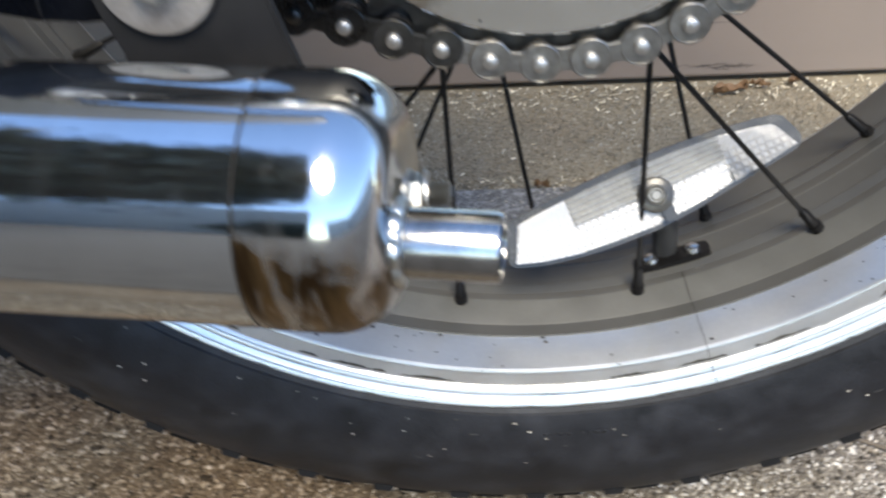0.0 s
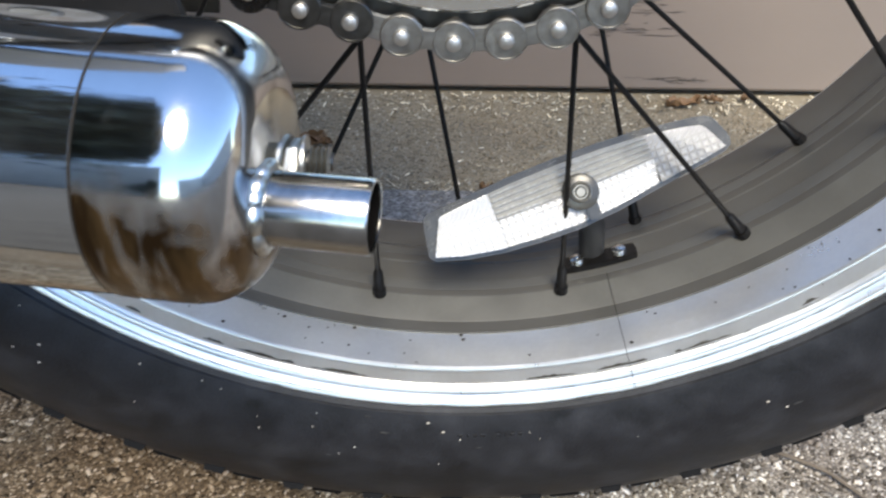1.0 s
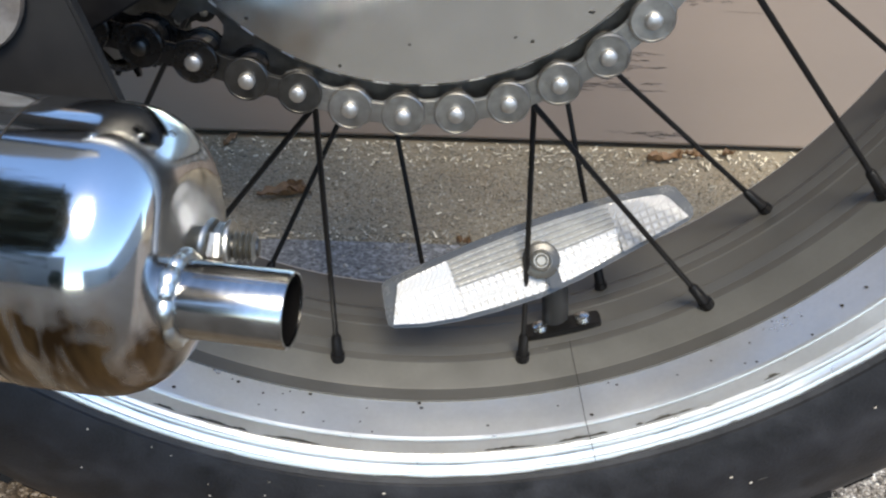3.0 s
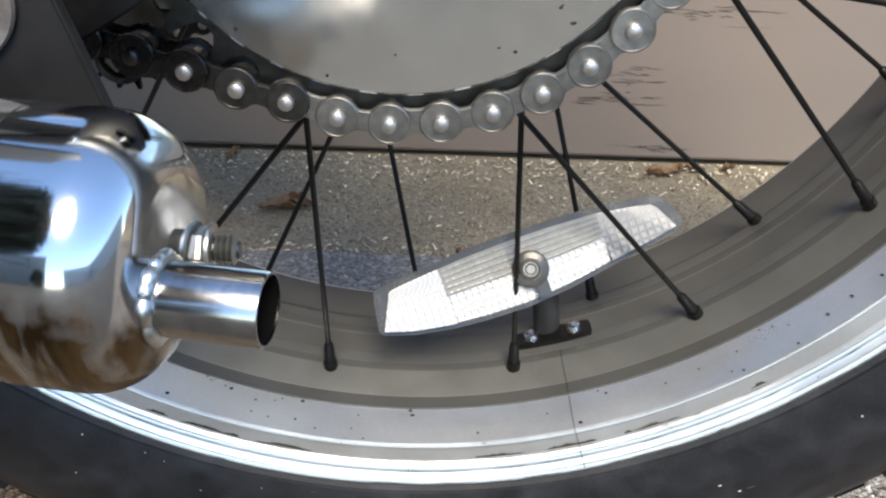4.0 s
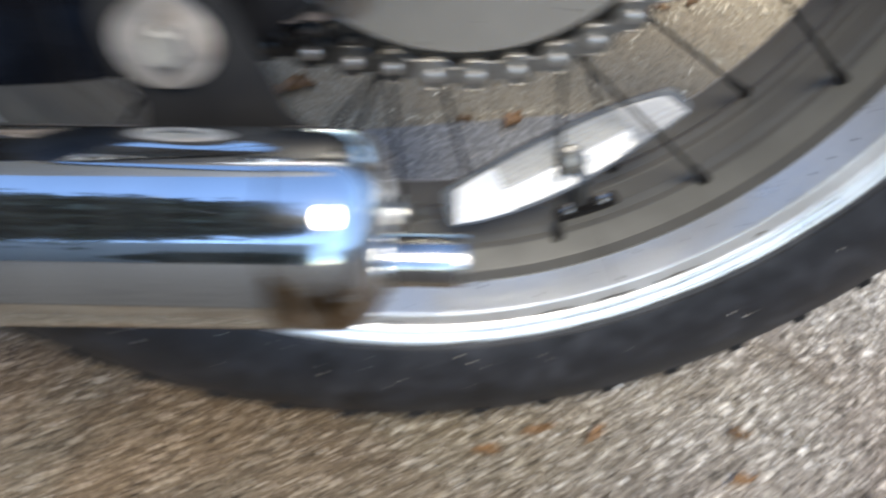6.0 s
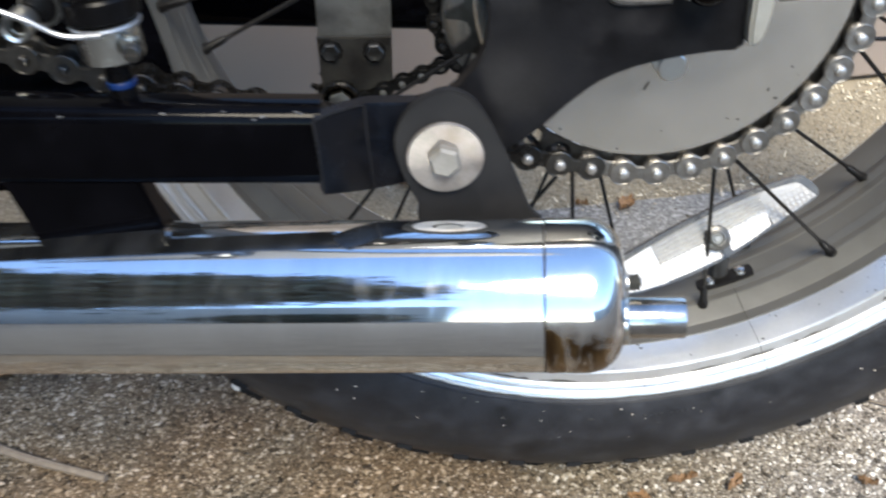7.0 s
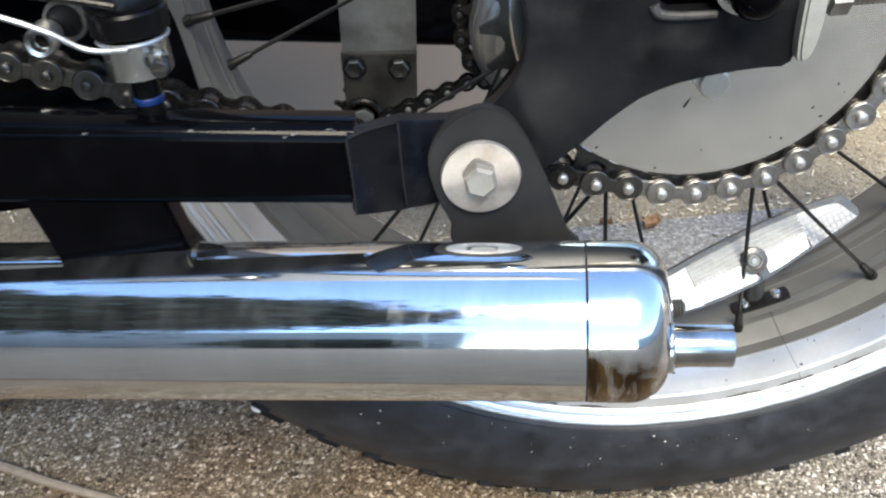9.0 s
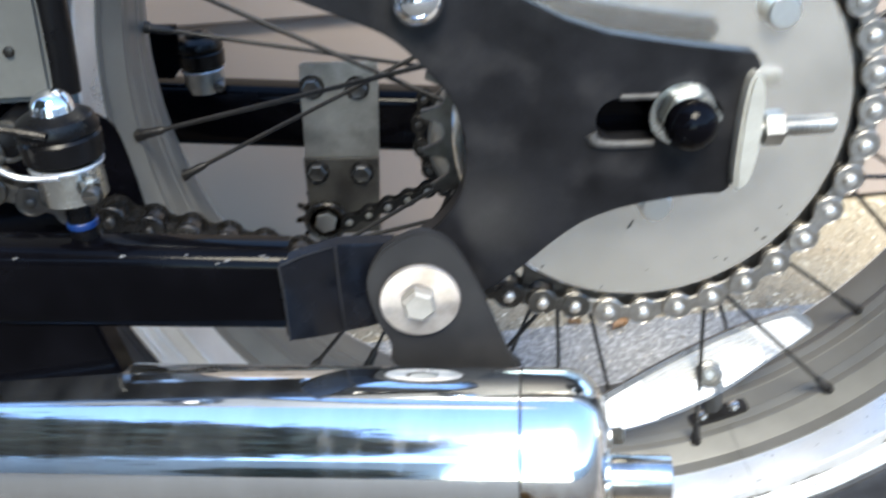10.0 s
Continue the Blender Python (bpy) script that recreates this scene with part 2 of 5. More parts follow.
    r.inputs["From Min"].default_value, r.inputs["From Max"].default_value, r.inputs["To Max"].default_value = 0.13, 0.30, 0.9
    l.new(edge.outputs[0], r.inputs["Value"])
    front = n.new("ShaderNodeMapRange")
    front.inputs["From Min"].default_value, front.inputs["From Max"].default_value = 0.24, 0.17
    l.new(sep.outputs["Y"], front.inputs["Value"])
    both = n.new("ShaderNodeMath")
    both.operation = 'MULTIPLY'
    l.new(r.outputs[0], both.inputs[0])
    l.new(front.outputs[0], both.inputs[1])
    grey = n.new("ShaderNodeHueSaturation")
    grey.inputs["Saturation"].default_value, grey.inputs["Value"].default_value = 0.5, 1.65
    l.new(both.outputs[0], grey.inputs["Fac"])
    # darker and greyer towards negative x, with a noisy edge
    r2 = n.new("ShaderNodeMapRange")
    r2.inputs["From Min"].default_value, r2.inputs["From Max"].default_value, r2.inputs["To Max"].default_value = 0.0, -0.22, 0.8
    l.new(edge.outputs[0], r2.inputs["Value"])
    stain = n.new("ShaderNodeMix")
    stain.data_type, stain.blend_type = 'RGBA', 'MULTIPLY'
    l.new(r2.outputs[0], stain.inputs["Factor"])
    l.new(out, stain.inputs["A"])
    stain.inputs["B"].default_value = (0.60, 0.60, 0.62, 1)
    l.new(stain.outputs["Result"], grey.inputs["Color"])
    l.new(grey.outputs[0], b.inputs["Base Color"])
    b.inputs["Roughness"].default_value = rough
    b.inputs["Specular IOR Level"].default_value = 0.3
    bp = n.new("ShaderNodeBump")
    bp.inputs["Strength"].default_value, bp.inputs["Distance"].default_value = bump, 0.001
    l.new(grain.outputs["Fac"], bp.inputs["Height"])
    l.new(bp.outputs[0], b.inputs["Normal"])
    return m


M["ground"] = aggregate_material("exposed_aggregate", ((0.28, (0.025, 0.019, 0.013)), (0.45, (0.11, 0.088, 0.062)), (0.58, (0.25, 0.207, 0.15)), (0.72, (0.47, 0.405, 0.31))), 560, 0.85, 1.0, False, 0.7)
M["pebble"] = aggregate_material("aggregate_pebble", ((0.06, (0.045, 0.036, 0.025)), (0.32, (0.15, 0.122, 0.086)), (0.55, (0.29, 0.248, 0.185)), (0.79, (0.46, 0.405, 0.315)), (0.96, (0.66, 0.61, 0.525))), 900, 0.8, 0.9, True, 0.55)


def muffler_cap_material():
    """Chrome with a brown heat stain on the lower front."""
    m = material("stained_chrome", (0.68, 0.69, 0.70), 0.10, 1.0, vary=0.05, scale=60, fine=500, bump=0.008, rough_vary=0.03)
    nt = m.node_tree
    n, l = nt.nodes, nt.links
    b = n["Principled BSDF"]
    old = b.inputs["Base Color"].links[0].from_socket
    tc = n.new("ShaderNodeTexCoord")
    sep = n.new("ShaderNodeSeparateXYZ")
    l.new(tc.outputs["Object"], sep.inputs[0])
    mp = n.new("ShaderNodeMapping")
    mp.inputs["Rotation"].default_value = (0, radians(35), 0)
    mp.inputs["Scale"].default_value = (300, 70, 70)
    l.new(tc.outputs["Object"], mp.inputs[0])
    streak = n.new("ShaderNodeTexNoise")
    streak.inputs["Scale"].default_value, streak.inputs["Detail"].default_value = 1.0, 2
    l.new(mp.outputs[0], streak.inputs["Vector"])
    low = n.new("ShaderNodeMapRange")
    low.inputs["From Min"].default_value, low.inputs["From Max"].default_value = -0.005, -0.011
    ragged = n.new("ShaderNodeTexNoise")
    ragged.inputs["Scale"].default_value, ragged.inputs["Detail"].default_value = 85.0, 3
    l.new(tc.outputs["Object"], ragged.inputs["Vector"])
    edge = n.new("ShaderNodeMath")
    edge.operation = 'MULTIPLY_ADD'
    l.new(ragged.outputs["Fac"], edge.inputs[0])
    edge.inputs[1].default_value = 0.024
    l.new(sep.outputs["Z"], edge.inputs[2])
    lean = n.new("ShaderNodeMath")
    lean.operation = 'MULTIPLY_ADD'
    l.new(sep.outputs["X"], lean.inputs[0])
    lean.inputs[1].default_value = 0.55
    l.new(edge.outputs[0], lean.inputs[2])
    l.new(lean.outputs[0], low.inputs["Value"])
    add = n.new("ShaderNodeMath")
    add.operation = 'MULTIPLY'
    sr = n.new("ShaderNodeMapRange")
    sr.inputs["From Min"].default_value, sr.inputs["From Max"].default_value = 0.22, 0.52
    l.new(streak.outputs["Fac"], sr.inputs["Value"])
    l.new(low.outputs[0], add.inputs[0])
    l.new(sr.outputs[0], add.inputs[1])
    mix = n.new("ShaderNodeMix")
    mix.data_type = 'RGBA'
    l.new(add.outputs[0], mix.inputs["Factor"])
    l.new(old, mix.inputs["A"])
    m2 = n.new("ShaderNodeMapping")
    m2.inputs["Rotation"].default_value = (0, radians(-48), 0)
    m2.inputs["Scale"].default_value = (260, 60, 60)
    l.new(tc.outputs["Object"], m2.inputs[0])
    vein = n.new("ShaderNodeTexNoise")
    vein.inputs["Scale"].default_value, vein.inputs["Detail"].default_value = 1.0, 3
    l.new(m2.outputs[0], vein.inputs["Vector"])
    burn = n.new("ShaderNodeValToRGB")
    burn.color_ramp.elements[0].position, burn.color_ramp.elements[0].color = 0.36, (0.05, 0.029, 0.013, 1)
    burn.color_ramp.elements[1].position, burn.color_ramp.elements[1].color = 0.66, (0.22, 0.142, 0.066, 1)
    l.new(vein.outputs["Fac"], burn.inputs[0])
    l.new(burn.outputs[0], mix.inputs["B"])
    l.new(mix.outputs["Result"], b.inputs["Base Color"])
    old_rough = b.inputs["Roughness"].links[0].from_socket
    rough = n.new("ShaderNodeMath")
    rough.operation = 'MULTIPLY_ADD'
    l.new(add.outputs[0], rough.inputs[0])
    rough.inputs[1].default_value = 0.22
    l.new(old_rough, rough.inputs[2])
    l.new(rough.outputs[0], b.inputs["Roughness"])
    metal = n.new("ShaderNodeMapRange")
    metal.inputs["To Min"].default_value, metal.inputs["To Max"].default_value = 1.0, 0.88
    l.new(add.outputs[0], metal.inputs["Value"])
    l.new(metal.outputs[0], b.inputs["Metallic"])
    return m


M["cap"] = muffler_cap_material()
M["pipe"] = material("dull_chrome_pipe", (0.44, 0.44, 0.44), 0.18, 1.0, vary=0.3, scale=120, fine=700, bump=0.02, rough_vary=0.06, tint=(0.14, 0.12, 0.10), tint_amount=0.6, tint_scale=90)


def smudge(m, scale, stretch, amount, veil=0.04):
    """Dusty smears on a polished surface: patches of higher roughness and a thin grey veil."""
    n, l = m.node_tree.nodes, m.node_tree.links
    b = n["Principled BSDF"]
    tc = n.new("ShaderNodeTexCoord")
    mp = n.new("ShaderNodeMapping")
    mp.inputs["Scale"].default_value = stretch
    l.new(tc.outputs["Object"], mp.inputs[0])
    t = n.new("ShaderNodeTexNoise")
    t.inputs["Scale"].default_value, t.inputs["Detail"].default_value, t.inputs["Roughness"].default_value = scale, 8, 0.65
    l.new(mp.outputs[0], t.inputs["Vector"])
    r = n.new("ShaderNodeMapRange")
    r.inputs["From Min"].default_value, r.inputs["From Max"].default_value = 0.52, 0.74
    r.inputs["To Max"].default_value = amount
    l.new(t.outputs["Fac"], r.inputs["Value"])
    old = b.inputs["Roughness"].links[0].from_socket
    a = n.new("ShaderNodeMath")
    l.new(old, a.inputs[0])
    l.new(r.outputs[0], a.inputs[1])
    l.new(a.outputs[0], b.inputs["Roughness"])
    dust = n.new("ShaderNodeMapRange")
    dust.inputs["From Min"].default_value, dust.inputs["From Max"].default_value = 0.42, 0.78
    dust.inputs["To Min"].default_value, dust.inputs["To Max"].default_value = 1 - veil * 0.2, 1 - veil
    l.new(t.outputs["Fac"], dust.inputs["Value"])
    if not b.inputs["Metallic"].links:
        l.new(dust.outputs[0], b.inputs["Metallic"])


smudge(M["chrome"], 45, (1.5, 0.6, 0.6), 0.12, 0.025)
smudge(M["cap"], 55, (1.2, 1, 1), 0.12)


def lens_material(name, light, dark, rough, coat):
    """Clear prismatic plastic: a fine square grid of facets over silvered backing."""
    m = bpy.data.materials.new(name)
    m.use_nodes = True
    nt = m.node_tree
    n, l = nt.nodes, nt.links
    b = n["Principled BSDF"]
    tc = n.new("ShaderNodeTexCoord")
    mp = n.new("ShaderNodeMapping")
    mp.inputs["Scale"].default_value = (420, 420, 420)
    l.new(tc.outputs["Object"], mp.inputs[0])
    ch = n.new("ShaderNodeTexVoronoi")
    ch.distance = 'CHEBYCHEV'
    ch.inputs["Randomness"].default_value = 0.05
    ch.inputs["Scale"].default_value = 1.0
    l.new(mp.outputs[0], ch.inputs["Vector"])
    bp = n.new("ShaderNodeBump")
    bp.inputs["Strength"].default_value, bp.inputs["Distance"].default_value = 0.8, 0.0016
    l.new(ch.outputs["Distance"], bp.inputs["Height"])
    l.new(bp.outputs[0], b.inputs["Normal"])
    ramp = n.new("ShaderNodeMapRange")
    ramp.inputs["To Min"].default_value, ramp.inputs["To Max"].default_value = light, dark
    l.new(ch.outputs["Distance"], ramp.inputs["Value"])
    comb = n.new("ShaderNodeCombineColor")
    for k in range(3):
        l.new(ramp.outputs[0], comb.inputs[k])
    l.new(comb.outputs[0], b.inputs["Base Color"])
    b.inputs["Metallic"].default_value = 0.1
    b.inputs["Roughness"].default_value = rough
    b.inputs["Coat Weight"].default_value = coat
    return m


# one plastic twice: left and lower panels whitened for the sky they mirror
M["lens"] = lens_material("reflector_lens_lit", 0.86, 0.32, 0.28, 0.6)
M["grey_lens"] = lens_material("reflector_lens_dim", 0.46, 0.12, 0.3, 0.15)


# ---- mesh helpers ----
def finish(name, bm, mat, parent=None, label="", sharp=35, at=None):
    me = bpy.data.meshes.new(name)
    bmesh.ops.recalc_face_normals(bm, faces=bm.faces)
    for f in bm.faces:
        f.smooth = True
    bm.to_mesh(me)
    bm.free()
    me.set_sharp_from_angle(angle=radians(sharp))
    me.materials.append(mat)
    ob = new(name, me)
    if parent:
        ob.parent = parent
    if at is not None:
        ob.matrix_basis = at
    if label:
        tagged(ob, label)
    return ob


def part(name, bm, mat, parent, label="", sharp=35, at=None):
    return finish(name, bm, mat, parent, label, sharp, at)


def repeat(ob, at, parent=None):
    c = ob.copy()
    scene.collection.objects.link(c)
    c.parent = parent or ob.parent
    c.matrix_basis = at
    return c


def lathe(profile, segs=96, axis='Y', closed=False, arc=(0, 360), bm=None, m=None):
    """Turns (along, radius) pairs round an axis."""
    bm = bm or bmesh.new()
    rings = []
    full = abs(arc[1] - arc[0]) >= 360
    count = segs if full else segs + 1
    for i in range(count):
        a = radians(arc[0] + (arc[1] - arc[0]) * i / segs)
        c, s = math.cos(a), math.sin(a)
        ring = []
        for h, r in profile:
            p = {'Y': (r * c, h, r * s), 'X': (h, r * c, r * s), 'Z': (r * c, r * s, h)}[axis]
            v = Vector(p)
            ring.append(bm.verts.new(m @ v if m else v))
        rings.append(ring)
    k = len(profile)
    for i in range(segs):
        r0, r1 = rings[i], rings[(i + 1) % count]
        for j in range(k if closed else k - 1):
            j2 = (j + 1) % k
            bm.faces.new((r0[j], r0[j2], r1[j2], r1[j]))
    if not closed:
        for j in (0, k - 1):
            if full and profile[j][1] > 1e-7:
                bm.faces.new([r[j] for r in rings])
    bmesh.ops.remove_doubles(bm, verts=bm.verts, dist=1e-7)
    return bm


def plate(outline, y0, y1, holes=(), bevel=0.0006, axis='Y'):
    """A flat plate from an (x, z) outline with holes, between two depths, its rims bevelled."""
    bm = bmesh.new()
    loops = []
    edges = []
    for loop in (outline, *holes):
        vs = [bm.verts.new((x, y0, z)) for x, z in loop]
        loops.append(vs)
        edges += [bm.edges.new((vs[i], vs[(i + 1) % len(vs)])) for i in range(len(vs))]
    if holes:
        bmesh.ops.triangle_fill(bm, edges=edges, use_beauty=True)
    else:
        bm.faces.new(loops[0])
    front = list(bm.faces)
    geo = bmesh.ops.extrude_face_region(bm, geom=front)
    for v in [g for g in geo["geom"] if isinstance(g, bmesh.types.BMVert)]:
        v.co.y = y1
    bm.normal_update()
    if bevel:
        sel = [e for e in bm.edges if len(e.link_faces) == 2 and e.calc_face_angle(0) > radians(60)
               and abs(e.verts[0].co.y - e.verts[1].co.y) < 1e-7]
        bmesh.ops.bevel(bm, geom=sel, offset=bevel, segments=2, affect='EDGES', clamp_overlap=True)
    return bm


def smooth_loop(points, steps=4):
    """A closed Catmull-Rom line through the points."""
    out = []
    n = len(points)
    for i in range(n):
        p0, p1, p2, p3 = (Vector(points[(i + k - 1) % n]) for k in range(4))
        for s in range(steps):
            t = s / steps
            out.append(tuple(0.5 * ((2 * p1) + (p2 - p0) * t + (2 * p0 - 5 * p1 + 4 * p2 - p3) * t * t + (3 * p1 - p0 - 3 * p2 + p3) * t ** 3)))
    return out


def tube(points, r, segs=12, bm=None, caps=True, r_end=None):
    bm = bm or bmesh.new()
    pts = [Vector(p) for p in points]
    rings = []
    up = Vector((0.13, 0.31, 0.94))
    for i, p in enumerate(pts):
        d = (pts[min(i + 1, len(pts) - 1)] - pts[max(i - 1, 0)]).normalized()
        a = d.cross(up)
        if a.length < 1e-3:
            a = d.cross(Vector((1, 0, 0)))
        a.normalize()
        b = d.cross(a).normalized()
        rad = r if r_end is None else r + (r_end - r) * i / (len(pts) - 1)
        rings.append([bm.verts.new(p + (a * math.cos(2 * math.pi * k / segs) + b * math.sin(2 * math.pi * k / segs)) * rad) for k in range(segs)])
    for r0, r1 in zip(rings, rings[1:]):
        for k in range(segs):
            bm.faces.new((r0[k], r0[(k + 1) % segs], r1[(k + 1) % segs], r1[k]))
    if caps:
        bm.faces.new(rings[0])
        bm.faces.new(rings[-1])
    return bm


def curve(points, steps=8):
    out = []
    n = len(points)
    for i in range(n - 1):
        p0, p1, p2, p3 = (Vector(points[min(max(i + k - 1, 0), n - 1)]) for k in range(4))
        for s in range(steps):
            t = s / steps
            out.append(0.5 * ((2 * p1) + (p2 - p0) * t + (2 * p0 - 5 * p1 + 4 * p2 - p3) * t * t + (3 * p1 - p0 - 3 * p2 + p3) * t ** 3))
    out.append(Vector(points[-1]))
    return out


def hexagon(r, y0, y1, bevel=0.0004, turn=0.0, sides=6):
    pts = [(r * math.cos(radians(turn + 360 * k / sides)), r * math.sin(radians(turn + 360 * k / sides))) for k in range(sides)]
    return plate(pts, y0, y1, bevel=bevel)


def circle(r, n=24, cx=0.0, cz=0.0, start=0.0, end=360.0):
    return [(cx + r * math.cos(radians(start + (end - start) * k / n)), cz + r * math.sin(radians(start + (end - start) * k / n))) for k in range(n)]


def box(x0, x1, y0, y1, z0, z1, bevel=0.001, segs=2):
    bm = bmesh.new()
    bmesh.ops.create_cube(bm, size=1)
    for v in bm.verts:
        v.co = Vector((x0 + (v.co.x + 0.5) * (x1 - x0), y0 + (v.co.y + 0.5) * (y1 - y0), z0 + (v.co.z + 0.5) * (z1 - z0)))
    if bevel:
        bmesh.ops.bevel(bm, geom=list(bm.edges), offset=bevel, segments=segs, affect='EDGES')
    return bm


# ---- the large structure ----
AXLE = 0.285

gm = bmesh.new()
bmesh.ops.create_grid(gm, x_segments=8, y_segments=8, size=60)
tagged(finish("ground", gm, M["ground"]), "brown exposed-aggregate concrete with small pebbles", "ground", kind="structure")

WALL_TURN = 2.8


def wall_y(x):
    return 0.474 + x * math.tan(radians(WALL_TURN))


wall = tagged(finish("wall_north", box(-4, 4, 0.0, 0.12, 0.0, 0.55, bevel=0), M["wall"]), "low beige painted timber-clad wall", "wall", kind="structure")
wall.matrix_world = pose(0, 0.474 + 0.014, 0.0, 0, 0, WALL_TURN)
for h0, tall in ((0.006, 0.203), (0.211, 0.203), (0.416, 0.134)):
    bm = bmesh.new()
    prof = [(-0.013, h0), (-0.014, h0 + 0.002), (-0.004, h0 + tall), (0.0, h0 + tall), (0.0, h0)]
    ends = [[bm.verts.new((x, y, z)) for y, z in prof] for x in (-4, 4)]
    for j in range(5):
        bm.faces.new((ends[0][j], ends[0][(j + 1) % 5], ends[1][(j + 1) % 5], ends[1][j]))
    bm.faces.new(ends[0])
    bm.faces.new(ends[1])
    part("board", bm, M["wall"], wall, sharp=20)

slab_bm = box(-0.9, 0.9, 0.20, 0.307, -0.02, 0.004, bevel=0.002)
slab = tagged(finish("pavement", slab_bm, M["slab"]), "smooth grey concrete strip along the wall", "pavement", kind="structure")
slab.matrix_world = pose(0, 0, 0, 0, 0, 2.0)

# dark ground out of view, added so the muffler mirrors less light
tagged(finish("road", box(-9, 9, -14, -0.20, -0.05, 0.004, bevel=0.002), M["asphalt"]), "dark grey drive, unseen, added to darken the muffler's lower reflection", "road", kind="structure")

# plain yard walls, out of view, added to shape what the chrome mirrors
for name, x0, x1, y0, y1, high in (("wall_south", -9.0, -2.2, -9.2, -9.0, 3.9), ("wall_west", -9.2, -9.0, -9.2, 0.2, 3.9), ("wall_south_east", 1.6, 9.0, -9.2, -9.0, 2.2), ("wall_east", 9.0, 9.2, -9.2, 0.9, 2.2)):
    tagged(finish(name, box(x0, x1, y0, y1, 0.0, high, bevel=0.01), M["yard_wall"]), "plain pale grey rendered yard wall, unseen, added for the chrome to mirror", "wall", kind="structure")

# ---- the motor bicycle ----
bike = tagged(new("motor_bicycle"), "black motor bicycle with chrome muffler, seen at its rear wheel", "motorcycle")
bike.empty_display_size = 0.05
bike.location = (0, 0, AXLE)

# rear wheel: rim with tyre, spokes and nipples
MID = 0.064
half = [(0.0210, 0.2066), (0.0186, 0.2066), (0.0172, 0.2061), (0.0166, 0.2051), (0.0168, 0.2044), (0.0171, 0.2038), (0.0180, 0.2035), (0.0173, 0.2032), (0.0182, 0.2022), (0.0185, 0.2016), (0.0192, 0.2012), (0.0180, 0.2009), (0.0181, 0.2003), (0.0184, 0.1997), (0.0194, 0.1994), (0.0187, 0.1991), (0.0194, 0.1982), (0.0202, 0.1976), (0.0188, 0.1973), (0.0186, 0.1968),
        (0.0192, 0.1922), (0.0180, 0.1910), (0.0173, 0.1903), (0.0175, 0.1897), (0.0182, 0.1893), (0.0334, 0.1876), (0.0340, 0.1881), (0.0420, 0.1880), (0.0500, 0.1850), (0.0580, 0.1846), (0.0592, 0.1848)]
inner = half + [(2 * MID - y, r) for y, r in reversed(half)]
outer = [(2 * MID - 0.0205, 0.2080), (2 * MID - 0.022, 0.199), (0.022, 0.199), (0.0205, 0.2080)]
wheel = part("rear_wheel", lathe(inner + outer, 240, closed=True), M["rim"], bike, "wide silver aluminium rim of a fat bicycle wheel", sharp=18)

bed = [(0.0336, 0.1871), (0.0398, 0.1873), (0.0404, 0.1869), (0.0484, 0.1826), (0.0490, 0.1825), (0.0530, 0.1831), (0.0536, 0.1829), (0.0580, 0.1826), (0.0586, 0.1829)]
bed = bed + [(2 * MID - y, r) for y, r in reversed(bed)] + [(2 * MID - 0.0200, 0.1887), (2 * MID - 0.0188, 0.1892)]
part("rim_bed", lathe(bed + [(y, r + 0.0006) for y, r in reversed(bed)], 240, closed=True), M["rim_bed"], wheel, "grey inner bed of the rim, coloured darker for what it mirrors", sharp=18)

tyre_prof = [(0.0235, 0.2000), (0.0205, 0.2050), (0.0185, 0.2072), (0.0174, 0.2089), (0.0178, 0.2092), (0.0169, 0.2096), (0.0165, 0.2110), (0.0140, 0.2200), (0.0145, 0.2300), (0.0175, 0.2420), (0.0235, 0.2550), (0.0320, 0.2660), (0.0430, 0.2745), (0.0540, 0.2795), (MID, 0.2805)]
tyre_prof = tyre_prof + [(2 * MID - y, r) for y, r in reversed(tyre_prof[:-1])]
part("tyre", lathe(tyre_prof, 180, closed=True), M["rubber"], wheel, "worn black rubber fat tyre", sharp=50)
blocks = {}
for i in range(55):
    a = 2 * math.pi * (i + 0.3) / 55
    for side in (1, -1):
        for (y, r, w, d, h) in ((0.0300, 0.2640, 0.0042, 0.0036, 0.0013), (0.0470, 0.2765, 0.0070, 0.0060, 0.0028)):
            yy = MID + side * (MID - y)
            aa = a + (0.049 if y > 0.04 else 0.0) + (0.02 if side < 0 else 0.0)
            at = Matrix.Rotation(-aa, 4, 'Y') @ Matrix.Translation((r, yy, 0)) @ Matrix.Rotation(side * (0.75 if y < 0.04 else 0.3), 4, 'Z')
            if h in blocks:
                repeat(blocks[h], at)
                continue
            bm = bmesh.new()
            bmesh.ops.create_cube(bm, size=1)
            for v in bm.verts:
                t = 0.8 if v.co.x > 0 else 1.0
                v.co = Vector((v.co.x * 2 * h, v.co.y * 2 * d * t, v.co.z * 2 * w * t))
            blocks[h] = part("tread_block", bm, M["tread"], wheel, at=at)

for k in range(9):
    if k == 4:
        continue
    a = radians(-87.9) + k * 0.0118
    w = (0.0016, 0.0007, 0.0015, 0.0016, 0, 0.0014, 0.0007, 0.0016, 0.0015)[k]
    part("sidewall_mark", box(-0.0002, 0.0003, -w / 2, w / 2, -0.0013, 0.0013, 0.0002, 1), M["rubber"], wheel, at=Matrix.Rotation(-a, 4, 'Y') @ Matrix.Translation((0.2170, 0.0148, 0)) @ Matrix.Rotation(radians(17), 4, 'Z') @ Matrix.Rotation(radians(90), 4, 'Z') @ Matrix.Rotation(radians(90), 4, 'X'))

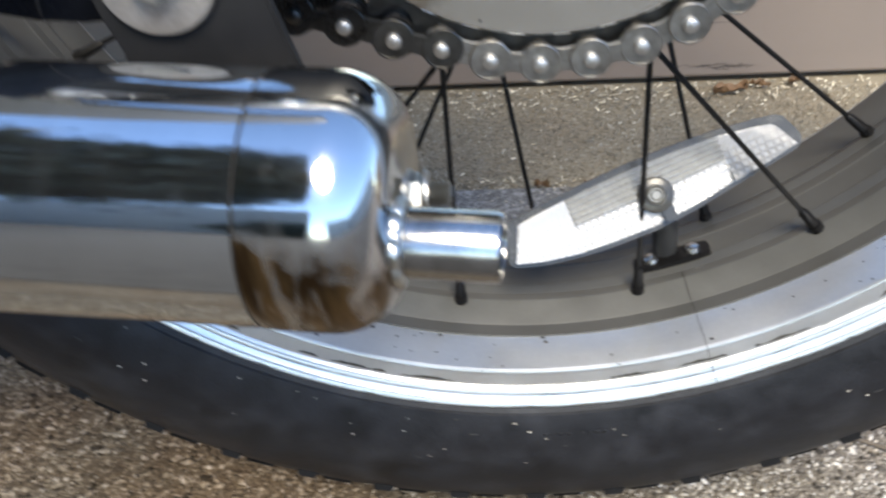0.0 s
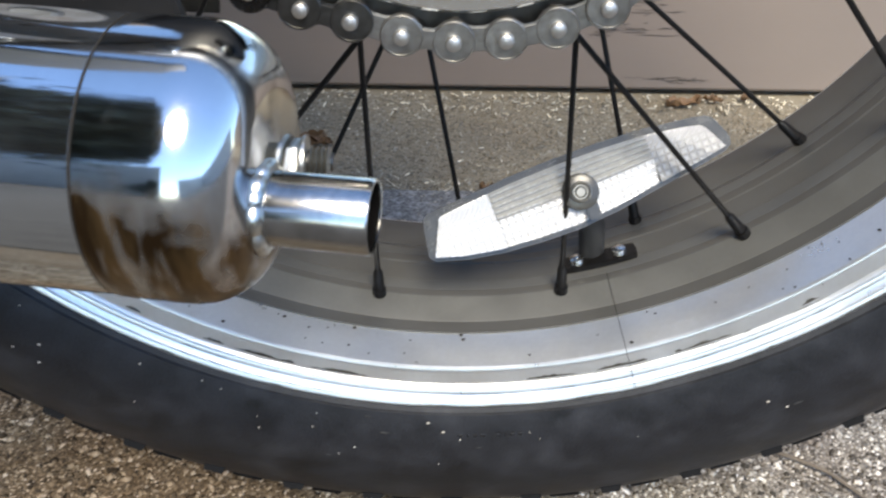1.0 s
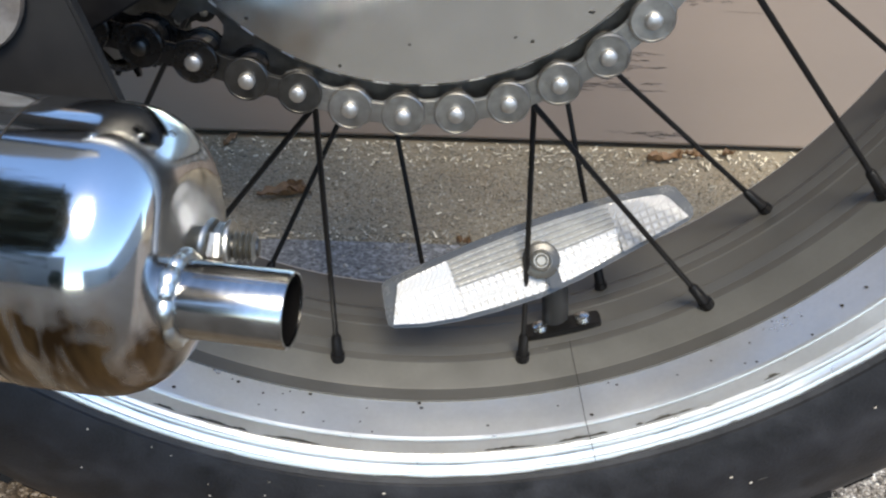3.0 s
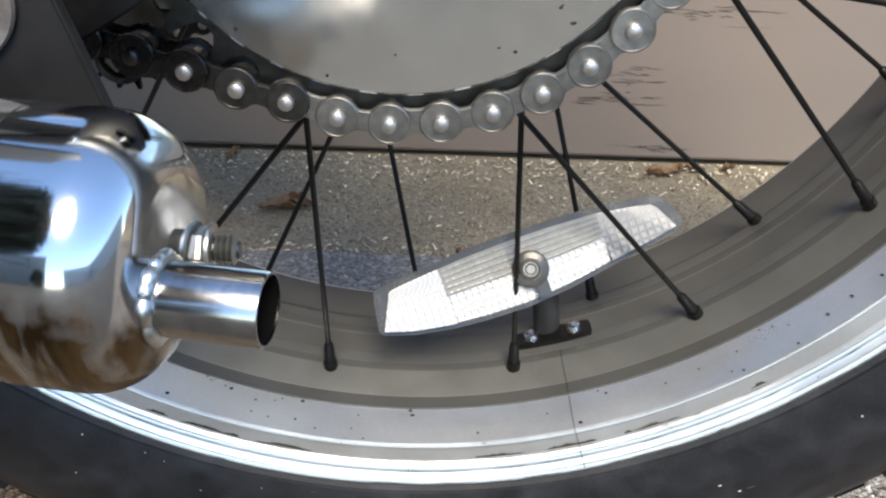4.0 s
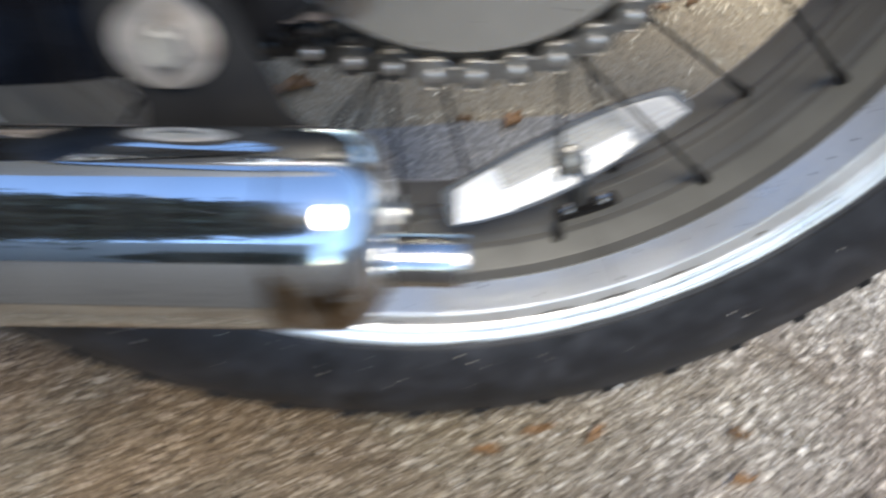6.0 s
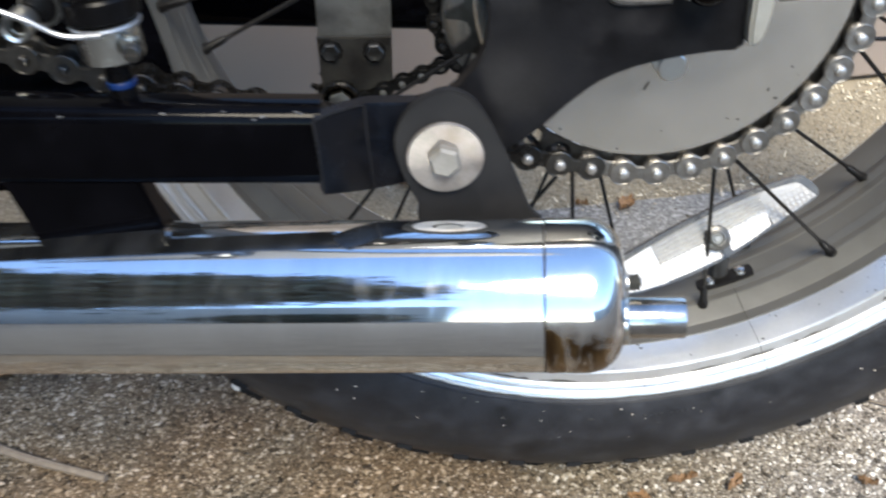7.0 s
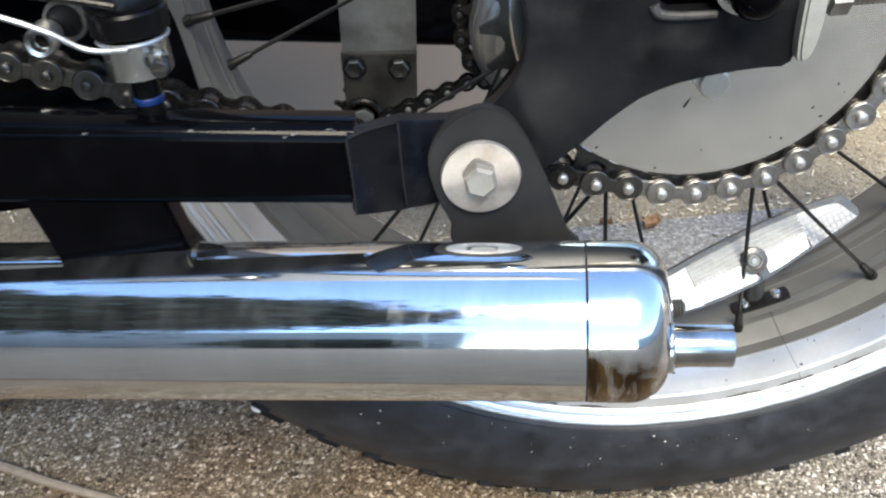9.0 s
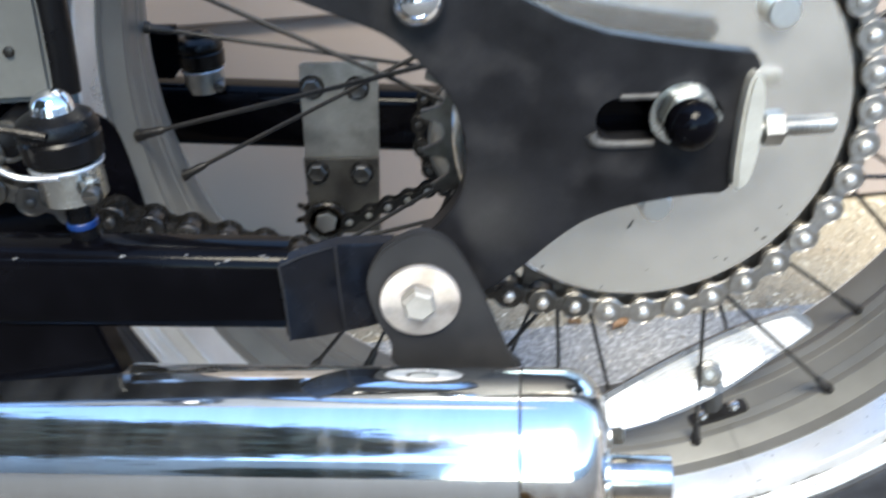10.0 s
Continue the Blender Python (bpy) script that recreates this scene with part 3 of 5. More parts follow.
random.seed(31)
for k in range(78):
    prof = random.choice(([(0.0178, 0.2010), (0.0177, 0.2004)], [(0.0186, 0.19745), (0.0184, 0.1968)], [(0.0164, 0.2050), (0.0166, 0.2044)], [(0.0185, 0.1962), (0.0187, 0.1945)]))
    a = random.uniform(-150, -20) if k < 56 else random.uniform(-82, -66)
    w = random.uniform(0.6, 6.0) if k < 56 else random.uniform(1.5, 7.0)
    n_a = 10
    bm = bmesh.new()
    top, low = [], []
    for i in range(n_a + 1):
        b = radians(a + w * i / n_a)
        f = math.sin(math.pi * i / n_a) * (0.55 + 0.45 * noise.noise(Vector((i * 0.8, k * 3.1, 0))))
        (y0, r0), (y1, r1) = prof
        y1, r1 = y0 + (y1 - y0) * f, r0 + (r1 - r0) * f
        top.append(bm.verts.new((r0 * math.cos(b), y0, r0 * math.sin(b))))
        low.append(bm.verts.new((r1 * math.cos(b), y1 - 0.00004, r1 * math.sin(b))))
    for i in range(n_a):
        bm.faces.new((top[i], top[i + 1], low[i + 1], low[i]))
    part("grime_streak", bm, M["grime"], wheel)

# pale grit specks and short rub marks on the tyre's sidewall
random.seed(44)
for k in range(34):
    f = random.random()
    y, r = (0.0165 - 0.0025 * f / 0.45, 0.2110 + 0.009 * f / 0.45) if f < 0.45 else (0.0140 + 0.0005 * (f - 0.45) / 0.55, 0.2200 + 0.010 * (f - 0.45) / 0.55)
    a = radians(random.uniform(-135, -35))
    bm = bmesh.new()
    bmesh.ops.create_icosphere(bm, subdivisions=1, radius=random.choice((0.00022, 0.00028, 0.0004)))
    long = random.choice((1.0, 1.2, 1.6, 5.0))
    part("grit_speck" if long < 2 else "rub_mark", bm, M["pale_grit"] if long < 2 else M["worn"], wheel, at=Matrix.Rotation(-a, 4, 'Y') @ Matrix.Translation((r, y, 0)) @ Matrix.Diagonal((1.0, 0.5, long, 1)))

# rim joint and drain marks
sb = bmesh.new()
ja = math.radians(-71.6)
seam_line = half[3:26] + bed[:6]
for (y0, r0), (y1, r1) in zip(seam_line, seam_line[1:]):
    vs = []
    for y, r in ((y0, r0), (y1, r1)):
        for s in (-1, 1):
            b = ja + s * 0.0005
            vs.append(sb.verts.new(((r - 0.00025) * math.cos(b), y - 0.00025, (r - 0.00025) * math.sin(b))))
    sb.faces.new((vs[0], vs[1], vs[3], vs[2]))
part("rim_joint", sb, M["seam"], wheel, "dark joint line across the rim")
random.seed(5)
for k in range(46):
    y = random.uniform(0.019, 0.033)
    a = radians(random.uniform(-140, -25))
    r = 0.1893 - (y - 0.0182) / 0.0152 * 0.0017 - 0.0002
    bm = bmesh.new()
    bmesh.ops.create_icosphere(bm, subdivisions=1, radius=random.choice((0.0003, 0.0003, 0.0004, 0.0006)))
    part("dirt_speck", bm, M["seam"], wheel, at=Matrix.Translation((r * math.cos(a), y, r * math.sin(a))) @ Matrix.Diagonal((1.3, 1, 0.5, 1)))

RN = 0.1818
FLANGE = 0.033
spoke_pairs = []
for row, (a0, ny, fy) in enumerate(((-96.8, 0.0475, 0.028), (-86.9, 0.0800, 0.098))):
    for k in range(18):
        a = radians(a0 + 20 * k)
        s = (1 if k % 2 else -1) * radians(55)
        n = Vector((RN * math.cos(a), ny, RN * math.sin(a)))
        flange = FLANGE if row == 0 or k % 2 == 0 else 0.0255
        if (row, k) == (0, 3):
            flange = 0.0375
        h = Vector((flange * math.cos(a + s), fy + (0.002 if k % 2 else -0.002), flange * math.sin(a + s)))
        spoke_pairs.append((n, h))
for n, h in spoke_pairs:
    d = (h - n).normalized()
    part("spoke", tube([n + d * 0.006, h], 0.00092, 8), M["spoke"], wheel)
    bm = tube([n - d * 0.0015, n + d * 0.0012, n + d * 0.0013, n + d * 0.0085, n + d * 0.0100], 0.0021, 10)
    bm.verts.ensure_lookup_table()
    for i, v in enumerate(bm.verts):
        ring = i // 10
        c = n + d * (0, 0.0012, 0.0013, 0.0085, 0.0100)[ring] if ring else n - d * 0.0015
        v.co = c + (v.co - c) * (1.15, 1.15, 0.92, 0.80, 0.55)[ring]
    part("nipple", bm, M["spoke"], wheel)
hub = [(0.005, 0.006), (0.010, 0.012), (0.020, 0.020), (0.026, 0.022), (0.0265, 0.036), (0.0295, 0.036), (0.030, 0.022), (0.036, 0.013), (0.092, 0.013), (0.096, 0.022), (0.0965, 0.036), (0.0995, 0.036), (0.100, 0.022), (0.118, 0.02), (0.12, 0.006)]
part("hub", lathe(hub, 48), M["zinc"], wheel, "dull metal wheel hub")

# sprocket
PITCH, TEETH = 0.0127, 36
RP = PITCH / 2 / math.sin(math.pi / TEETH)
prof = []
for k in range(TEETH):
    a = -90 + 360 / TEETH * k
    for da, r in ((-2.9, RP - 0.0018), (-2.0, RP - 0.0036), (0, RP - 0.0043), (2.0, RP - 0.0036), (2.9, RP - 0.0018), (4.1, RP + 0.0034), (5.9, RP + 0.0034)):
        prof.append((r * math.cos(radians(a + da)), r * math.sin(radians(a + da))))
sprocket = part("sprocket", plate(prof, 0.0040, 0.0066, bevel=0.0004), M["dull"], bike, "large steel rear drive sprocket")
part("sprocket_disc", lathe([(0.0040, 0.0), (0.0040, 0.0655), (0.0030, 0.0662), (0.0018, 0.0662), (0.0012, 0.0655), (0.0012, 0.0)], 120), M["disc"], sprocket, "plain satin grey sprocket disc", sharp=25)
for x, z in ((0.0016, -0.0285), (0.0374, 0.0350), (-0.037, 0.034)):
    bm = lathe([(0.0012, 0.0), (0.0012, 0.0053), (-0.0040, 0.0053), (-0.0048, 0.0046), (-0.0048, 0.0)], 24)
    part("bolt_head", bm, M["zinc"], sprocket, at=Matrix.Translation((x, 0, z)))

part("nick", plate(smooth_loop([(-0.0068, -0.0385), (-0.0052, -0.0360), (-0.0045, -0.0352), (-0.0049, -0.0366), (-0.0061, -0.0388)], 3), 0.00112, 0.00130, bevel=0), M["seam"], sprocket, "dark nick in the disc")

random.seed(17)
for k in range(10):
    r, a = random.uniform(0.050, 0.0645), radians(random.uniform(-160, -20))
    bm = bmesh.new()
    bmesh.ops.create_icosphere(bm, subdivisions=1, radius=random.choice((0.0002, 0.0003, 0.0005)))
    part("grease_speck", bm, M["greasy"], sprocket, at=Matrix.Translation((r * math.cos(a), 0.0012, r * math.sin(a))) @ Matrix.Diagonal((random.uniform(0.8, 2.0), 0.35, 1.0, 1)))

# drive chain: lower run, round the sprocket, upper run
pins = [(-0.0488 - k * PITCH * 0.957, -0.0621 + k * PITCH * 0.300) for k in range(21, 0, -1)] + [(-0.0488, -0.0621), (-0.0367, -0.0659)]
pins = [(x, z - 0.0035 * math.sin(min(1, max(0, (-x - 0.0488) / 0.17)) * math.pi)) for x, z in pins]
start = len(pins) - 2
for k in range(3, 25):
    a = radians(-90 + (k - 5) * 10)
    pins.append((RP * math.cos(a), RP * math.sin(a)))
x, z = pins[-1]
for k in range(1, 18):
    pins.append((x - k * PITCH * 0.985, z + k * PITCH * 0.17))


def link_plate(scale_mid, r, y0, y1):
    pts = []
    h = PITCH / 2
    for k in range(13):
        a = radians(-135 + 270 * k / 12)
        pts.append((h + r * math.cos(a), r * math.sin(a)))
    pts.append((0.0012, r * scale_mid))
    pts.append((-0.0012, r * scale_mid))
    for k in range(13):
        a = radians(45 + 270 * k / 12)
        pts.append((-h + r * math.cos(a), r * math.sin(a)))
    pts.append((-0.0012, -r * scale_mid))
    pts.append((0.0012, -r * scale_mid))
    return plate(pts, y0, y1, bevel=0.0005)


def join_bm(*bms):
    out = bmesh.new()
    for b in bms:
        me = bpy.data.meshes.new("tmp")
        b.to_mesh(me)
        b.free()
        out.from_mesh(me)
        bpy.data.meshes.remove(me)
    return out


def pin_bm(cx):
    return lathe([(-0.0027, 0.0), (-0.0026, 0.0013), (-0.0023, 0.0018), (-0.0018, 0.0020), (-0.0007, 0.0020), (0.0, 0.0020), (0.0002, 0.0019), (0.0110, 0.0019), (0.0115, 0.0)], 14, m=Matrix.Translation((cx, 0, 0)))


def roller_bm(cx):
    return lathe([(0.0022, 0.0022), (0.0022, 0.0042), (0.0086, 0.0042), (0.0086, 0.0022)], 16, m=Matrix.Translation((cx, 0, 0)))


chain = part("drive_chain", tube([(pins[0][0] - 0.004, 0.0053, pins[0][1]), (pins[0][0], 0.0053, pins[0][1])], 0.002), M["oily"], bike, "greasy steel roller chain")
def boss_bm(cx):
    """The rolled round eye of a plate: a raised lip with a dished floor."""
    return lathe([(-0.00075, 0.0), (-0.00075, 0.0046), (-0.00085, 0.0047), (-0.00085, 0.0050), (-0.0005, 0.0053), (0.0002, 0.0053)], 24, m=Matrix.Translation((cx, 0, 0)))


outer_me = join_bm(link_plate(0.52, 0.0052, -0.0006, 0.0009), boss_bm(-PITCH / 2), boss_bm(PITCH / 2), link_plate(0.52, 0.0052, 0.0097, 0.0110))
inner_me = join_bm(link_plate(0.62, 0.0052, 0.0010, 0.0022), link_plate(0.62, 0.0052, 0.0085, 0.0097), roller_bm(-PITCH / 2), roller_bm(PITCH / 2))
first = {}
for i in range(len(pins) - 1):
    (x0, z0), (x1, z1) = pins[i], pins[i + 1]
    kind = "outer_link" if (i - start) % 2 == 1 else "inner_link"
    # links behind hanger and stay take darker steels, painting in mirrored dark
    shade_zone = "steel" if z0 > 0.03 or x0 > -0.03 else "dull" if x0 > -0.058 or x0 < -0.195 else "oily"
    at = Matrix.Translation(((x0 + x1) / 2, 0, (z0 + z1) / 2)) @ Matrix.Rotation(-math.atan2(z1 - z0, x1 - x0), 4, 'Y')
    key = (kind, shade_zone)
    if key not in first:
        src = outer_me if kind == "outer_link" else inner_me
        first[key] = part(kind, src.copy(), M[shade_zone], chain, at=at, sharp=16)
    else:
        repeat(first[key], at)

for i, (x, z) in enumerate(pins):
    at = Matrix.Translation((x, 0, z))
    # worn picks the lit pins; the rest get darker steel as shade
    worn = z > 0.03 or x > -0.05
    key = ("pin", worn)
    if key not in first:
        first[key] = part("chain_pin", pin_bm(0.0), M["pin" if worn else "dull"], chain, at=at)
    else:
        repeat(first[key], at)

# muffler along its slanting axis
MUF = Matrix.Translation((0, -0.0841, -0.0668)) @ Matrix.Rotation(math.atan(-0.1387), 4, 'Z') @ Matrix.Rotation(-math.atan(0.0105), 4, 'Y')
MR = 0.0235
muffler = part("muffler", lathe([(-0.52, 0.0), (-0.52, MR + 0.0034), (-0.40, MR + 0.0026), (-0.28, MR + 0.0017), (-0.16, MR + 0.0008), (-0.0539, MR), (-0.0537, MR - 0.0002), (-0.0537, 0.0)], 96, axis='X'), M["chrome"], bike, "long polished chrome muffler body", at=MUF)
cap_prof = [(-0.0535, 0.0), (-0.0535, MR - 0.0001), (-0.0532, MR + 0.0002), (-0.0418, MR + 0.0002)]
for k in range(1, 11):
    a = radians(90 * k / 10)
    cap_prof.append((-0.0418 + 0.0115 * math.sin(a), MR + 0.0002 - 0.0105 * (1 - math.cos(a))))
cap_prof += [(-0.0301, 0.008), (-0.0301, 0.0)]
part("end_cap", lathe(cap_prof, 96, axis='X'), M["cap"], muffler, "chrome end cap with brown heat stains")
part("seam_ring", lathe([(-0.0538, MR - 0.001), (-0.0538, MR + 0.00005), (-0.0535, MR + 0.00005), (-0.0535, MR - 0.001)], 96, axis='X', closed=True), M["seam"], muffler, "dark grimy seam")
TIP = Matrix.Translation((0.0036, -0.0060, -0.0040))
tip_prof = [(-0.0345, 0.0063), (-0.0164, 0.0063), (-0.0159, 0.0061), (-0.0159, 0.0057), (-0.0174, 0.0056)]
part("tail_pipe", lathe(tip_prof, 64, axis='X', closed=True), M["pipe"], muffler, "short open chrome tail pipe", at=TIP)
part("pipe_bore", lathe([(-0.0345, 0.0), (-0.0345, 0.00558), (-0.0163, 0.00558), (-0.0163, 0.0054), (-0.0340, 0.0054), (-0.0340, 0.0)], 40, axis='X'), M["soot"], muffler, "sooty black bore", at=TIP)
weld = []
for k in range(144):
    a = 2 * math.pi * k / 144
    wob = 0.0007 * noise.noise(Vector((math.cos(a) * 2.3, math.sin(a) * 2.3, 2.0))) + 0.00022 * math.sin(a * 13 + math.sin(a * 3))
    weld.append(Vector((-0.0338 + wob * 0.6, (0.0064 + wob) * math.cos(a), (0.0064 + wob) * math.sin(a))))
wb = tube(weld + weld[:2], 0.0014, 14, caps=False)
part("weld_bead", wb, M["zinc"], muffler, "lumpy weld bead", at=TIP, sharp=180)
STUD = Matrix.Translation((-0.0320, -0.0690, -0.0712))
stud = part("clamp_bolt", lathe([(-0.004, 0.0), (-0.004, 0.0020), (0.0096, 0.0020), (0.0104, 0.0015), (0.0104, 0.0)], 16, axis='X'), M["dull"], bike, "zinc stud with nut and washers", at=STUD)
part("washer", lathe([(0.0, 0.0021), (0.0, 0.0048), (0.0003, 0.0051), (0.0009, 0.0051), (0.0011, 0.0048), (0.0011, 0.0021)], 28, axis='X', closed=True), M["zinc"], stud)
part("nut", lathe([(0.0013, 0.0020), (0.0013, 0.0037), (0.0017, 0.0041), (0.0042, 0.0041), (0.0046, 0.0037), (0.0046, 0.0020)], 6, axis='X', closed=True), M["zinc"], stud)
part("washer", lathe([(0.0048, 0.0021), (0.0048, 0.0044), (0.0051, 0.0047), (0.0056, 0.0047), (0.0058, 0.0044), (0.0058, 0.0021)], 28, axis='X', closed=True), M["zinc"], stud)
for k in range(4):
    part("thread", lathe([(0.0060 + k * 0.0010, 0.0020), (0.0065 + k * 0.0010, 0.0029), (0.0070 + k * 0.0010, 0.0020)], 16, axis='X'), M["dirty_shaded_zinc"], stud)

# muffler hanger with washer and hex bolt
hang = smooth_loop([(-0.0957, -0.0299), (-0.0909, -0.0202), (-0.0844, -0.0158), (-0.0782, -0.0140), (-0.0712, -0.0168), (-0.0660, -0.0241), (-0.0606, -0.0367), (-0.0529, -0.0590), (-0.0509, -0.0654), (-0.0870, -0.0625), (-0.0900, -0.0532), (-0.0941, -0.0426)], 5)
hanger = part("muffler_hanger", plate(hang, -0.0398, -0.0358, bevel=0.0007), M["dark_grey"], bike, "dark grey hanger plate holding the muffler")
part("washer", lathe([(-0.0398, 0.0), (-0.0398, 0.0121), (-0.0412, 0.0125), (-0.0420, 0.0121), (-0.0422, 0.0)], 48), M["washer"], hanger, "worn steel fender washer", at=Matrix.Translation((-0.0799, 0, -0.0365)))
hexm = Matrix.Translation((-0.0803, 0, -0.0362))
bolt_prof = [(-0.0421, 0.0), (-0.0421, 0.0055), (-0.0427, 0.0056), (-0.0452, 0.0054), (-0.0462, 0.0044), (-0.0458, 0.0)]
part("hex_bolt", lathe(bolt_prof, 6), M["pale_zinc"], hanger, "hexagonal bolt head", at=hexm @ Matrix.Rotation(radians(20), 4, 'Y'), sharp=25)

# near chain stay and its flattened end
def stay(x0, z0, x1, z1, y0, y1, h, r=0.004):
    bm = bmesh.new()
    rings = []
    d = Vector((x1 - x0, 0, z1 - z0)).normalized()
    up = Vector((-d.z, 0, d.x))
    for p in ((x0, z0), (x1, z1)):
        ring = []
        for cy, cz, s in ((y1 - r, h / 2 - r, 0), (y0 + r, h / 2 - r, 90), (y0 + r, -h / 2 + r, 180), (y1 - r, -h / 2 + r, 270)):
            for k in range(6):
                a = radians(s + 18 * k)
                ring.append(bm.verts.new(Vector((p[0], cy + r * math.cos(a), p[1])) + up * (cz + r * math.sin(a))))
        rings.append(ring)
    n = len(rings[0])
    for k in range(n):
        bm.faces.new((rings[0][k], rings[0][(k + 1) % n], rings[1][(k + 1) % n], rings[1][k]))
    bm.faces.new(rings[0])
    bm.faces.new(rings[1])
    return bm


near_stay = part("chain_stay", stay(-0.50, 0.0160, -0.1164, -0.0208, -0.0600, -0.0440, 0.0262, 0.0055), M["gloss_black"], bike, "glossy black chain stay tube")
lug = bmesh.new()
rings = []
for x, zt, zb, y in ((-0.1180, -0.0116, -0.0336, -0.0612), (-0.1170, -0.0094, -0.0343, -0.0625), (-0.1114, -0.0106, -0.0381, -0.0560), (-0.1040, -0.0148, -0.0449, -0.0436), (-0.1022, -0.0153, -0.0455, -0.0420), (-0.0971, -0.0177, -0.0474, -0.0378), (-0.0869, -0.0202, -0.0476, -0.0340)):
    rings.append([lug.verts.new(p) for p in ((x, y, zb + 0.001), (x, y, zt - 0.001), (x, y + 0.0007, zt), (x, y + 0.0060, zt), (x, y + 0.0060, zb), (x, y + 0.0007, zb))])
for r0, r1 in zip(rings, rings[1:]):
    for k in range(6):
        lug.faces.new((r0[k], r0[(k + 1) % 6], r1[(k + 1) % 6], r1[k]))
lug.faces.new(rings[0])
lug.faces.new(rings[-1])
part("stay_end", lug, M["stay_end"], near_stay, "flattened black end of the stay")
# paler lines along worn edges and the bend, painting in their highlights
for pts in ([(-0.1171, -0.0630, -0.0096), (-0.1168, -0.0631, -0.0200), (-0.1170, -0.0629, -0.0338)],
            [(-0.1168, -0.0629, -0.0093), (-0.1114, -0.0562, -0.0105), (-0.1040, -0.0438, -0.0147)],
            [(-0.1036, -0.0434, -0.0150), (-0.1037, -0.0434, -0.0290), (-0.1034, -0.0434, -0.0440)]):
    part("worn_lit_edge", tube(curve(pts, 5), 0.0004, 6, r_end=0.0002), M["scuffed_lit"], near_stay, "worn edge with its highlight drawn as a paler line")
part("stay_brace", plate([(-0.2150, -0.0100), (-0.1740, -0.0150), (-0.1650, -0.0600), (-0.2040, -0.0600)], -0.0580, -0.0480, bevel=0.001), M["gloss_black"], near_stay, "black bracket under the stay")

random.seed(12)
for x in (-0.1597, -0.1425, -0.1342, -0.1318, -0.1222, -0.1206, -0.1880):
    zt = 0.0160 + (x + 0.50) * (-0.0368 / 0.3836) + 0.0131
    a = radians(random.uniform(25, 60))
    bm = bmesh.new()
    bmesh.ops.create_icosphere(bm, subdivisions=1, radius=0.0005)
    k = random.uniform(0.8, 3.4)
    for v in bm.verts:
        v.co = Vector((v.co.x * k, v.co.y * 0.9, v.co.z * 0.9)) * (1 + 0.5 * noise.noise(v.co * 3000 + Vector((x * 900, 0, 0))))
    part("paint_chip", bm, M["paint_chip"], near_stay, at=Matrix.Translation((x, -0.0545 - 0.0053 * math.cos(a), zt - 0.0055 + 0.0053 * math.sin(a))))

# drop-out plate with slot, axle nut and chain adjuster
drop = [(-0.0700, -0.0530), (-0.0601, -0.0472), (-0.0535, -0.0430), (-0.0465, -0.0380), (-0.0375, -0.0303), (-0.0320, -0.0262), (-0.0273, -0.0232), (-0.0215, -0.0208), (-0.0160, -0.0191), (-0.0081, -0.0176), (0.0023, -0.0164), (0.0110, -0.0159), (0.0165, -0.0160), (0.0190, -0.0145), (0.0200, -0.0110),
        (0.0215, 0.0), (0.0222, 0.0209), (0.0252, 0.0249), (0.0230, 0.0286), (0.0010, 0.0325), (-0.0201, 0.0370), (-0.0331, 0.0420), (-0.0444, 0.0482), (-0.0600, 0.0600), (-0.0760, 0.0800),
        (-0.1500, 0.0800)]
drop += [tuple(p) for p in curve([(-0.1250, 0.0600), (-0.1090, 0.0523), (-0.0909, 0.0440), (-0.0817, 0.0385), (-0.0726, 0.0288), (-0.0664, 0.0197), (-0.0631, 0.0069), (-0.0634, -0.0040), (-0.0662, -0.0122), (-0.0730, -0.0205), (-0.0830, -0.0290), (-0.0860, -0.0480)], 4)]
slot = circle(0.0066, 10, -0.0170, 0.0106, 90, 270) + circle(0.0066, 10, 0.0080, 0.0098, 270, 450)
dropout = part("dropout_plate", plate(drop, -0.0225, -0.0150, holes=[list(reversed(slot))], bevel=0.0026), M["matt_black"], bike, "thick black frame plate with an axle slot")
part("slot_backing", plate([(-0.045, -0.010), (0.018, -0.008), (0.018, 0.026), (-0.045, 0.030)], -0.0110, -0.0100, bevel=0), M["gloss_black"], dropout)
part("slot_lip", tube(curve([(-0.0250, -0.0226, 0.0070), (-0.0235, -0.0230, 0.0044), (-0.0190, -0.0232, 0.0034), (-0.0120, -0.0232, 0.0030), (-0.0060, -0.0230, 0.0028)]), 0.0017, 10, r_end=0.0012), M["worn"], dropout, "bare worn lip of the slot")
part("slot_lip", tube(curve([(-0.0165, -0.0228, 0.0180), (-0.0100, -0.0230, 0.0178), (-0.0020, -0.0230, 0.0178)]), 0.0010, 10), M["worn"], dropout, "bare worn lip of the slot")
AX = Matrix.Translation((0.0026, 0, 0.0115))
part("axle_bolt", lathe([(0.12, 0.0), (0.12, 0.0048), (-0.0300, 0.0048), (-0.0300, 0.0)], 24), M["bright_zinc"], dropout, "threaded axle", at=AX)
part("axle_washer", lathe([(-0.0226, 0.0), (-0.0226, 0.0098), (-0.0244, 0.0098), (-0.0246, 0.0)], 32), M["band"], dropout, at=AX @ Matrix.Translation((-0.0005, 0, 0.0005)))
part("axle_nut", hexagon(0.0082, -0.0246, -0.0310, turn=8), M["dirty_shaded_zinc"], dropout, at=AX @ Matrix.Translation((0.0014, 0, 0)))
dome = [(-0.0300, 0.0080)] + [(-0.0310 - 0.0070 * math.sin(radians(t)), 0.0080 * math.cos(radians(t))) for t in range(10, 91, 10)]
part("nut_cap", lathe(dome, 32), M["gloss_black"], dropout, "rounded black axle nut cap", at=AX @ Matrix.Translation((0.0004, 0, -0.0005)))
